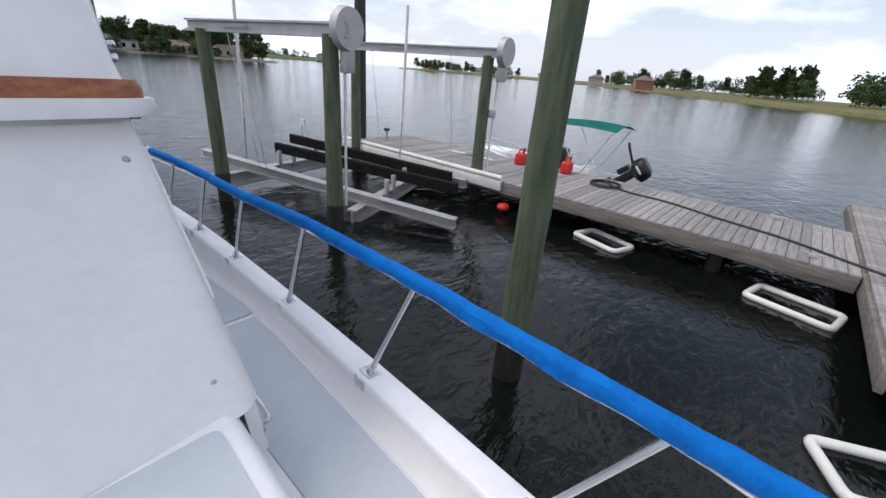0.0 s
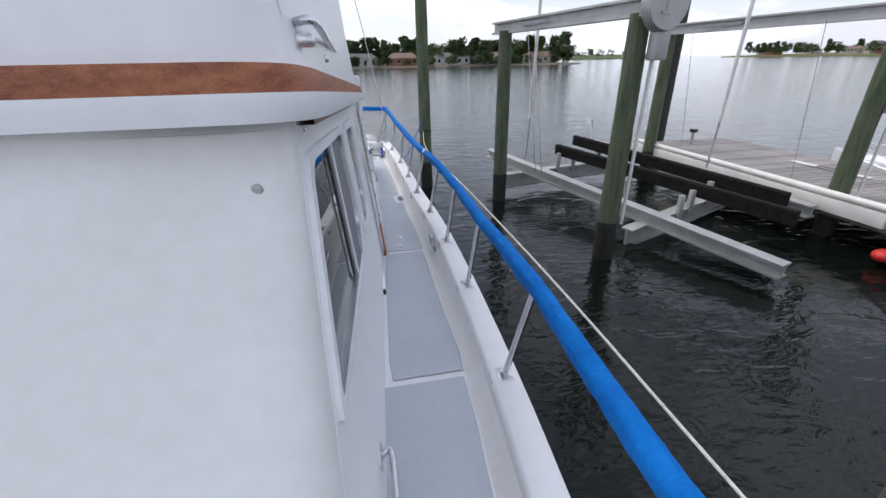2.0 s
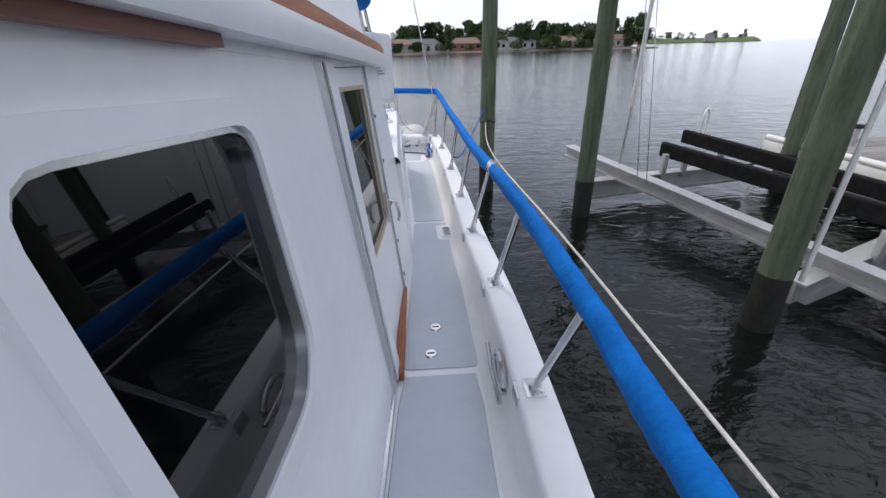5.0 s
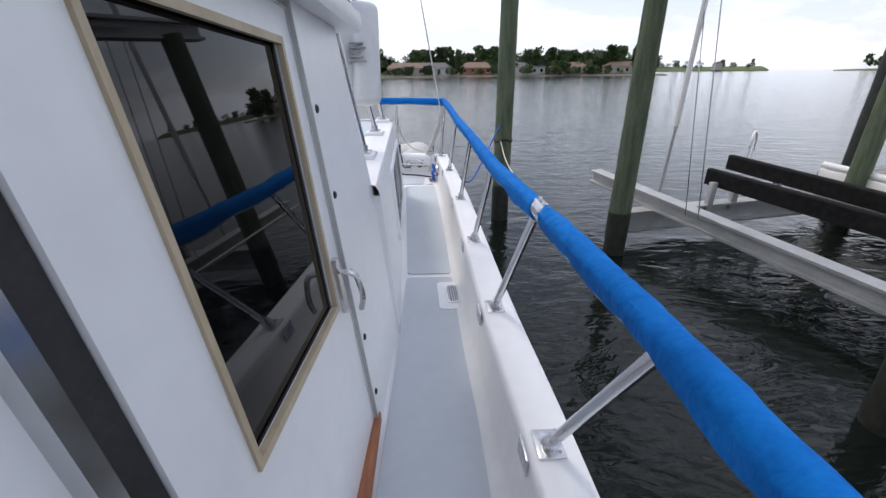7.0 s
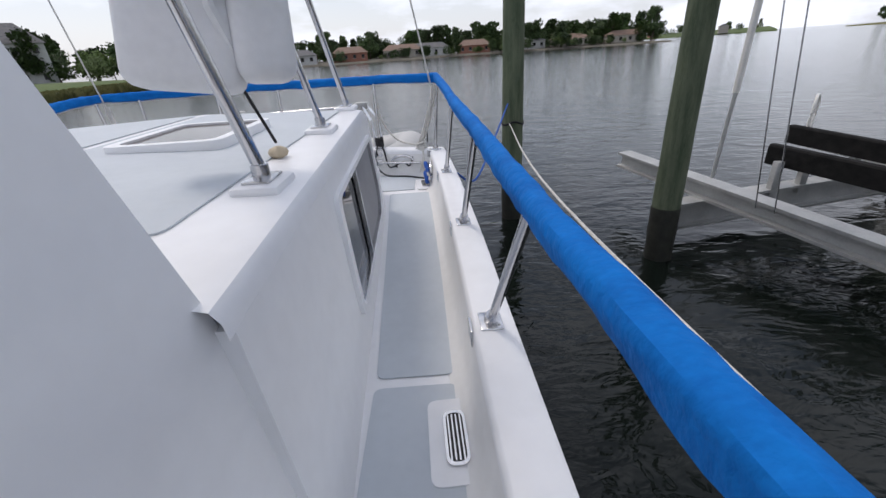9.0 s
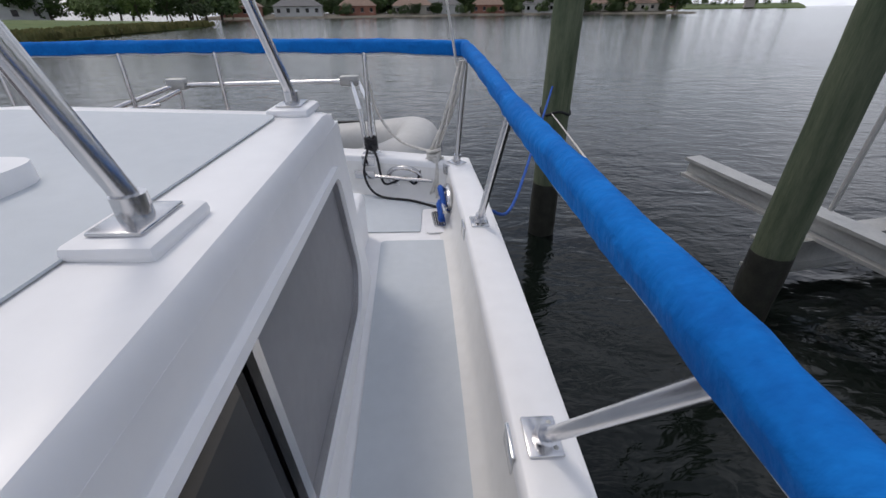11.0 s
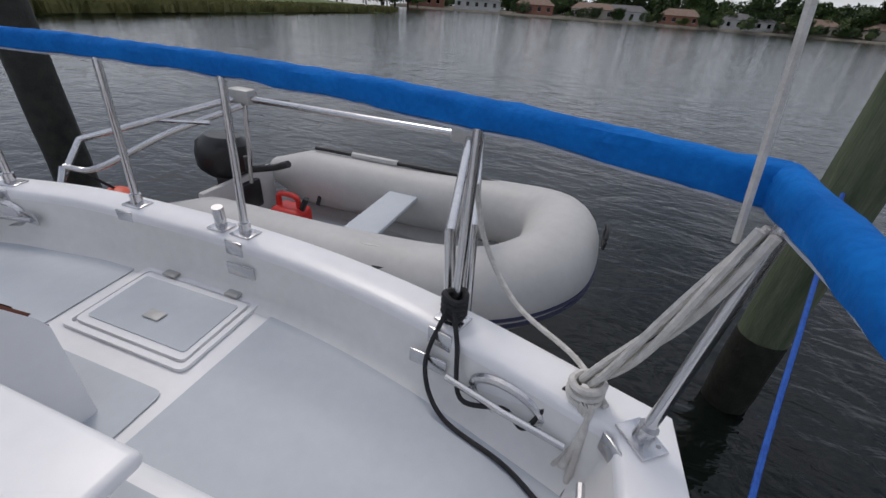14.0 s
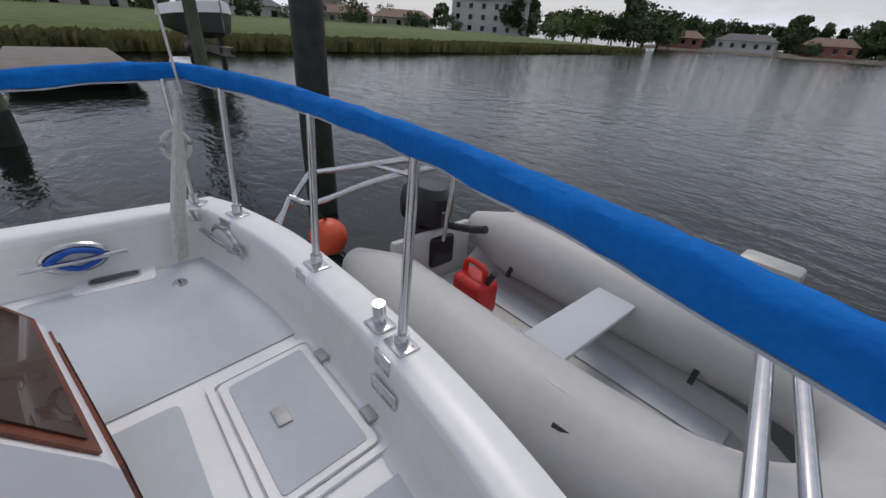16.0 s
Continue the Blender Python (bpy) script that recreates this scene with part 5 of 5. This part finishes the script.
part("post_strip", slab([[Vector(p) for p in ((6.197, 0.0), (6.202, 0.0), (6.242, 1.23), (6.237, 1.23))]], lambda p, d: wall(p, d - 0.002), 0.01), DULL, trim)
part("sill", box(0.30, 5.50, 0.0, 0.338, 6.23, 0.045, 0.006), TEAK, trim, "teak door sill")
part("track", box(0.262, 4.86, 0.003, 0.298, 5.49, 0.035, 0.006, rot=pose(0, 0, 0, 0, 0, -2.5)), STEEL, trim, "stainless lower door track")
part("track_end", box(0.242, 4.82, 0.003, 0.285, 4.858, 0.04, 0.008), RUBBER, trim)
for z in (0.12, 0.33, 0.55, 0.78, 1.0):
    t = thing("snap_stud", tuple(wall((6.31, z), 0)), "black plug in the wall beside the door", "stud", "black wall plugs")
    part("stud", ball(wall((6.235 + 0.035 * z, z), -0.001), 0.011, scale=(0.5, 1, 1), sub=2), RUBBER, t)
t = thing("side_handrail", (0.2, 3.0, 0.3), "stainless grab bar with oval end plates on the house side", "rail")
bar = [wall((2.78, 0.27), 0.0), wall((2.80, 0.28), -0.045), wall((3.25, 0.28), -0.045), wall((3.27, 0.27), 0.0)]
part("bar", sweep(spline(bar, 6), 0.012, 10), STEEL, t)
for y in (2.78, 3.27):
    part("end_plate", slab([rounded([(y - 0.05, 0.24), (y + 0.05, 0.24), (y + 0.05, 0.30), (y - 0.05, 0.30)], 0.03)], lambda p, d: wall(p, d - 0.006), 0.008), STEEL, t)

# ---- the aft cabin ----
TOP = 0.69


def cab(p, d):
    return Vector((0.358 - 0.045 * (p[0] - 7) - 0.07 * p[1] - d, p[0], p[1]))


AW = rounded([(7.52, 0.15), (8.68, 0.10), (8.80, 0.18), (8.77, 0.53), (7.55, 0.56)], 0.05)
cabin = thing("aft_cabin", (XC, 8, 0), "low white aft cabin trunk with a grey non-skid top", "cabin")
cab_out = [Vector(p) for p in ((6.74, -0.01), (9.0, -0.01), (8.98, 0.64), (6.74, 0.64))]
part("side_wall", slab([cab_out, AW], cab, 0.04), GEL, cabin)
part("side_wall", slab([cab_out], lambda p, d: Vector((2 * XC - cab(p, d).x, p[0], p[1])), 0.04), GEL, cabin)
rows = []
for y in (6.72, 7.5, 8.2, 8.85, 8.93, 8.98):
    drop = 0.0 if y < 8.9 else (0.012 if y < 8.95 else 0.045)
    h = [Vector((cab((y, 0.64), 0).x + dx, y, TOP + dz - drop)) for dx, dz in ((0.0, -0.052), (-0.004, -0.025), (-0.016, -0.006), (-0.04, 0.0), (-0.09, 0.0))]
    rows.append(h + [Vector((XC, y, TOP + 0.03 - drop))] + [Vector((2 * XC - p.x, p.y, p.z)) for p in reversed(h)])
part("top", loft(rows), GEL, cabin, "smooth white cabin top edge")
part("aft_wall", slab([[Vector(p) for p in ((2 * XC - 0.245, 0.0), (0.245, 0.0), (0.205, 0.66), (2 * XC - 0.205, 0.66))]], lambda p, d: Vector((p[0], 9.02 - 0.03 * p[1] / 0.66 - d, p[1])), 0.03), GEL, cabin)
for poly in ([(0.10, 6.98), (0.10, 8.80), (-0.66, 8.80), (-0.66, 6.98)], [(-0.72, 6.98), (-0.72, 8.80), (-1.48, 8.80), (-1.48, 6.98)]):
    part("nonskid_panel", slab([rounded(poly, 0.04)], lambda p, d: Vector((p[0], p[1], TOP + 0.004 + 0.028 * (1 - min(1, abs(p[0] - XC) / 0.85)) - d + 0.003)), 0.004), NONSKID, cabin)
t = thing("window_3", (0.25, 8.3, 0.3), "aft cabin window with a dark pane and mesh half", "window", kind="structure")
part("window_frame", slab([ring_frame(AW, 0, 0.05), AW], lambda p, d: cab(p, d - 0.016), 0.02), GEL, t, "raised white moulded frame")
part("seal", slab([ring_frame(AW, 0, 0.006), ring_frame(AW, 0, -0.012)], lambda p, d: cab(p, d - 0.006), 0.03), STEEL, t)
part("pane", slab([[Vector(p) for p in ((7.48, 0.08), (8.04, 0.08), (8.06, 0.58), (7.48, 0.58))]], lambda p, d: cab(p, d + 0.018), 0.005), GLASS, t, smooth=False)
part("screen", slab([[Vector(p) for p in ((8.04, 0.07), (8.84, 0.07), (8.84, 0.57), (8.06, 0.57))]], lambda p, d: cab(p, d + 0.012), 0.005), SCREEN, t, "grey mesh screen", smooth=False)
part("mullion", slab([[Vector(p) for p in ((8.025, 0.13), (8.05, 0.13), (8.07, 0.545), (8.045, 0.545))]], lambda p, d: cab(p, d - 0.003), 0.016), STEEL, t)


def cabin_post(x, y, top, label):
    t = thing("cabin_pole", (x, y, TOP), label, "pole", "poles on the aft cabin")
    z = TOP
    part("pad", box(x - 0.06, y - 0.075, z - 0.005, x + 0.06, y + 0.075, z + 0.022, 0.012), GEL, t)
    part("base_plate", box(x - 0.035, y - 0.05, z + 0.022, x + 0.035, y + 0.05, z + 0.029, 0.003), STEEL, t)
    part("collar", sweep([(x, y, z + 0.028), (x, y, z + 0.06)], 0.022, 12), STEEL, t)
    part("tube", sweep(spline([(x, y, z + 0.05), (x + (top[0] - x) * 0.5, y + (top[1] - y) * 0.5, z + (top[2] - z) * 0.5), top], 8), 0.0155, 12), STEEL, t)


cabin_post(0.19, 7.28, (0.08, 7.05, 1.72), "polished stainless pole on the aft cabin top")
cabin_post(0.15, 8.1, (-0.02, 7.85, 1.9), "polished stainless pole on the aft cabin top")
cabin_post(0.125, 8.87, (-0.08, 8.3, 2.3), "polished stainless pole on the aft cabin corner")
cabin_post(-1.6, 8.64, (-1.55, 8.2, 2.2), "polished stainless pole on the far side of the cabin")
t = thing("cabin_stay", (0.12, 7.62, TOP), "black wire stay with a brass eye on the cabin top", "stay")
part("wire", sweep([(0.12, 7.62, TOP + 0.05), (0.0, 7.5, 1.2)], 0.005, 6), BLACKROPE, t)
part("pad_eye", ball((0.12, 7.62, TOP + 0.02), 0.025, scale=(1.3, 1.3, 0.8)), PALEWOOD, t, "brass pad eye")
part("turnbuckle", sweep([(0.06, 7.56, 0.93), (0.045, 7.545, 0.98)], 0.011, 8), RUBBER, t)
cov = thing("covered_box", (-0.2, 7.25, 1.0), "white vinyl cover strapped over gear on the cabin pole", "cover")
part("cover", box(-0.12, 7.42, 0.91, 0.16, 7.56, 1.42, 0.04, rot=pose(0, 0, 0, -10, 8, 8), seg=3), VINYL, cov)
part("fold", box(0.12, 7.44, 0.92, 0.27, 7.58, 1.40, 0.04, rot=pose(0, 0, 0, -8, 4, 24), seg=3), VINYL, cov)
for k in range(5):
    part("print_bar", box(0.14, 7.41, 1.13 + 0.02 * k, 0.22 - 0.012 * (k % 3), 7.44, 1.137 + 0.02 * k, 0.001), GREYPRINT, cov)
part("strap", sweep([(0.10, 7.42, 1.4), (0.115, 7.41, 1.1), (0.14, 7.44, 0.96)], 0.014, 6), VINYL, cov)
hatch2 = thing("cabin_skylight", (0.0, 7.6, TOP), "white skylight hatch frame with smoked glass on the cabin top", "hatch")
part("frame", slab([rounded([(-0.55, 7.75), (-0.12, 7.75), (-0.12, 8.3), (-0.55, 8.3)], 0.06), rounded([(-0.51, 7.79), (-0.16, 7.79), (-0.16, 8.26), (-0.51, 8.26)], 0.04)], lambda p, d: Vector((p[0], p[1], TOP + 0.05 - d)), 0.04), GEL, hatch2)
part("pane", slab([rounded([(-0.52, 7.78), (-0.15, 7.78), (-0.15, 8.27), (-0.52, 8.27)], 0.04)], lambda p, d: Vector((p[0], p[1], TOP + 0.042 - d)), 0.008), ACRYLIC, hatch2)
# stern companionway
comp = thing("companionway", (-0.7, 9.1, 0), "stern companionway with a white frame and brown acrylic door", "companionway")
def comp_point(y, z, x):
    """The housing's aft end is cut a little askew."""
    return Vector((x, y + (0.17 * (x + 0.65) if y > 9.2 else 0), z))


side = [(9.022, 0.0), (9.50, 0.0), (9.50, 0.30), (9.485, 0.335), (9.33, 0.555), (9.305, 0.58), (9.28, 0.59), (9.022, 0.60)]
bm = loft([[comp_point(y, z, x) for y, z in side] for x in (-0.65, -1.2)], closed=True)
bmesh.ops.holes_fill(bm, edges=[e for e in bm.edges if e.is_boundary])
part("housing", bm, GEL, comp, "white moulded housing")


def aft_panel(z0, z1, y0, y1, x0, x1, mat, name, parent, proud, label=""):
    rows = [[comp_point(y0 + (y1 - y0) * k + dy, z0 + (z1 - z0) * k + dz, x) for k, dy, dz in ((0, 0, 0), (0, proud, 0.3 * proud), (1, proud, 0.3 * proud), (1, 0, 0))] for x in (x0, x1)]
    bm = loft(rows, closed=True)
    bmesh.ops.holes_fill(bm, edges=[e for e in bm.edges if e.is_boundary])
    return part(name, bm, mat, parent, label, smooth=False)


lower = aft_panel(0.02, 0.295, 9.499, 9.499, -1.18, -0.665, DARKTEAK, "door_board", comp, 0.008, "dark brown door frame")
aft_panel(0.045, 0.275, 9.505, 9.505, -1.15, -0.69, ACRYLIC, "pane", lower, 0.006, "brown acrylic pane")
upper = aft_panel(0.34, 0.55, 9.482, 9.335, -1.18, -0.665, DARKTEAK, "door_board", comp, 0.008, "dark brown door frame")
aft_panel(0.36, 0.53, 9.475, 9.356, -1.15, -0.69, ACRYLIC, "pane", upper, 0.007, "brown acrylic pane")

step = thing("boarding_step", (-0.36, 9.25, 0), "white moulded step with rounded edges on the stern deck", "step")
part("tread", box(-0.53, 9.08, 0.34, -0.13, 9.34, 0.375, 0.016, seg=3), GEL, step)
part("bracket", box(-0.50, 9.08, 0.22, -0.44, 9.27, 0.34, 0.02, seg=3), GEL, step)
part("bracket", box(-0.26, 9.08, 0.22, -0.20, 9.27, 0.34, 0.02, seg=3), GEL, step)
plat_t = thing("stern_platform", (-0.15, 9.2, 0), "raised white moulded platform with a grey non-skid pad", "platform")
part("body", box(-0.552, 8.95, -0.02, 0.21, 9.38, 0.23, 0.03, seg=3), GEL, plat_t)
part("nonskid_panel", slab([rounded([(-0.5, 9.04), (0.17, 9.04), (0.165, 9.335), (-0.5, 9.335)], 0.03)], lambda p, d: Vector((p[0], p[1], 0.234 - d)), 0.0035), NONSKID, plat_t)

# ---- dinghy on its davit ----
D0 = 11.05
dinghy = thing("dinghy", (-0.7, D0, -0.5), "grey inflatable dinghy hung level behind the stern", "dinghy")
TZ = -0.17
line = spline([(-1.75, D0 - 0.47, TZ), (-1.2, D0 - 0.47, TZ), (-0.5, D0 - 0.47, TZ + 0.01), (0.05, D0 - 0.44, TZ + 0.05), (0.33, D0 - 0.27, TZ + 0.11), (0.39, D0, TZ + 0.14),
               (0.33, D0 + 0.27, TZ + 0.11), (0.05, D0 + 0.44, TZ + 0.05), (-0.5, D0 + 0.47, TZ + 0.01), (-1.2, D0 + 0.47, TZ), (-1.75, D0 + 0.47, TZ)], 7)
tube = part("tube", sweep(line, lambda s: 0.195 * min(1, 0.45 + 9 * min(s, 1 - s)), 22), TUBE_GREY, dinghy, "taut grey inflated side tube")
for dz, r in ((-0.03, 0.009), (-0.07, 0.013)):
    pts = []
    for i in range(5, len(line) - 5):
        d = (line[i + 1] - line[i - 1]).normalized()
        pts.append(line[i] + Vector((d.y, -d.x, 0)).normalized() * math.sqrt(0.196 ** 2 - dz ** 2) + Vector((0, 0, dz)))
    part("strake", sweep(pts, r, 6), NAVY, tube)
part("floor", box(-1.7, D0 - 0.36, -0.43, 0.1, D0 + 0.36, -0.40, 0.01), TUBE_GREY, dinghy)
for y in (-0.2, 0.0, 0.2):
    part("floor_slat", box(-1.6, D0 + y - 0.07, -0.398, 0.0, D0 + y + 0.07, -0.388, 0.004), NONSKID, dinghy)
part("bottom", loft([[Vector((x, D0 - w, -0.33)), Vector((x, D0 - w * 0.6, -0.47)), Vector((x, D0, -0.53 + lift_z)), Vector((x, D0 + w * 0.6, -0.47)), Vector((x, D0 + w, -0.33))] for x, w, lift_z in ((-1.7, 0.45, 0), (-0.8, 0.45, 0), (0.0, 0.36, 0.03), (0.3, 0.15, 0.18))]), TUBE_GREY, dinghy)
part("transom", box(-1.68, D0 - 0.30, -0.43, -1.63, D0 + 0.30, -0.06, 0.02), TUBE_GREY, dinghy)
part("thwart", box(-0.72, D0 - 0.42, -0.10, -0.52, D0 + 0.44, -0.075, 0.008), NONSKID, dinghy, "pale grey bench board")
part("bow_handle", sweep([(0.585 + 0.0 * k, D0 - 0.10 + 0.07 * math.cos(a), TZ + 0.29 + 0.05 * math.sin(a)) for k, a in enumerate([2 * math.pi * q / 16 for q in range(16)])], 0.008, 6, closed=True), RUBBER, dinghy)
part("carry_handle", sweep([(-0.35, D0 - 0.60, -0.02), (-0.05, D0 - 0.56, -0.0), (0.0, D0 - 0.55, 0.0)], 0.012, 6), RUBBER, dinghy)
for y in (-1, 1):
    for x in (-1.25, -0.2):
        part("strap", box(x - 0.012, D0 + y * 0.33 - 0.01, -0.3, x + 0.012, D0 + y * 0.33 + 0.01, -0.03, 0.004, rot=pose(0, 0, 0, -y * 35)), RUBBER, dinghy)
part("oar", sweep([(-1.4, D0 + 0.5, 0.04), (0.0, D0 + 0.48, 0.05)], 0.014, 8), RUBBER, dinghy)
part("oar_sleeve", sweep([(-1.1, D0 + 0.5, 0.04), (-0.75, D0 + 0.49, 0.045)], 0.022, 8), TUBE_GREY, dinghy)
part("painter", sweep(spline([(-0.72, D0 - 0.3, -0.06), (-0.85, D0 - 0.25, -0.16), (-0.75, D0 - 0.45, -0.02), (-0.3, D0 - 0.5, 0.03), (0.05, D0 - 0.25, -0.02), (-0.1, D0 + 0.0, -0.3)]), 0.008, 6), ROPE, dinghy)
jug(-1.25, D0 - 0.02, -0.388, 0.85, "red fuel tank standing in the dinghy")
outboard("outboard_motor", -1.80, D0 + 0.05, -0.08, 1.0, 90, "small black outboard motor clamped to the dinghy", 0)
dav = thing("dinghy_davit", (-0.6, 10.5, 0.2), "polished tubular davit frame holding the dinghy", "davit")
part("spreader", sweep([(-1.42, 10.98, 0.47), (-0.08, 10.86, 0.50)], 0.017, 10), STEEL, dav)
part("arm", sweep([(-1.42, 10.98, 0.48), (-2.2, 10.55, 0.22)], 0.017, 10), STEEL, dav)
part("arm", sweep(spline([(-1.40, 10.94, 0.44), (-1.75, 10.72, 0.28), (-2.05, 10.5, 0.1), (-2.15, 10.4, 0.12)]), 0.017, 10), STEEL, dav)
part("arm", sweep([(-2.2, 10.55, 0.22), (-2.12, 10.3, 0.0)], 0.017, 10), STEEL, dav)
part("brace", sweep([(-1.9, 10.75, 0.33), (-1.5, 10.8, 0.36)], 0.012, 8), STEEL, dav)
part("arm", sweep([(-0.08, 10.86, 0.50), (0.10, 10.10, 0.44), (0.13, 10.06, 0.15)], 0.017, 10), STEEL, dav)
part("arm", sweep([(-0.03, 10.86, 0.50), (0.16, 10.12, 0.46), (0.18, 10.08, 0.15)], 0.014, 10), STEEL, dav)
part("bracket", box(-1.50, 10.94, 0.44, -1.36, 11.02, 0.52, 0.015), DULL, dav)
part("bracket", box(-0.16, 10.82, 0.47, -0.02, 10.90, 0.54, 0.015), DULL, dav)
part("fall", sweep([(-1.42, 10.98, 0.46), (-1.5, 11.0, -0.05)], 0.012, 8), STEEL, dav)
part("hook", sweep([(-1.5, 11.0, 0.12), (-1.5, 11.0, 0.04)], 0.02, 8), RUBBER, dav)
part("brace_foot", sweep([(-2.15, 10.4, 0.12), (-2.0, 10.1, -0.3)], 0.017, 10), STEEL, dav)
fend = thing("fender_buoy", (-2.17, 10.62, -0.3), "orange ball fender hanging behind the stern", "fender")
part("ball", ball((-2.17, 10.62, -0.2), 0.12, sub=3), ORANGE, fend)
part("lanyard", sweep([(-2.17, 10.62, -0.09), (-2.16, 10.45, 0.1)], 0.008, 6), BLACKROPE, fend)
plat = thing("swim_platform", (-1.9, 10.45, -0.85), "white swim platform behind the stern", "swim platform")
part("board", box(-2.4, 10.22, -0.85, 0.4, 10.42, -0.80, 0.02), GEL, plat)

# ---- dock planks, each laid on its own ----
pl = mesh_of(box(-1.32, -0.068, -0.045, 1.32, 0.068, 0.0, 0.006, seg=1), PLANK, smooth=False)
y = 0.37
while y < 11.95:
    ob = new("plank", pl)
    ob.parent = dock
    ob.location = Vector(up((8.58 + random.uniform(-0.01, 0.01), y, DZ + random.uniform(-0.003, 0.003)))) - dock.location
    ob.rotation_euler.z = random.uniform(-0.003, 0.003)
    y += 0.143
pl2 = mesh_of(box(-0.068, -1.24, -0.045, 0.068, 1.24, 0.0, 0.006, seg=1), PLANK, smooth=False)
x = 4.7
while x < 13.0:
    ob = new("plank", pl2)
    ob.parent = pier
    ob.location = Vector(up((x, -1.02, DZ + random.uniform(-0.003, 0.003)))) - pier.location
    x += 0.143
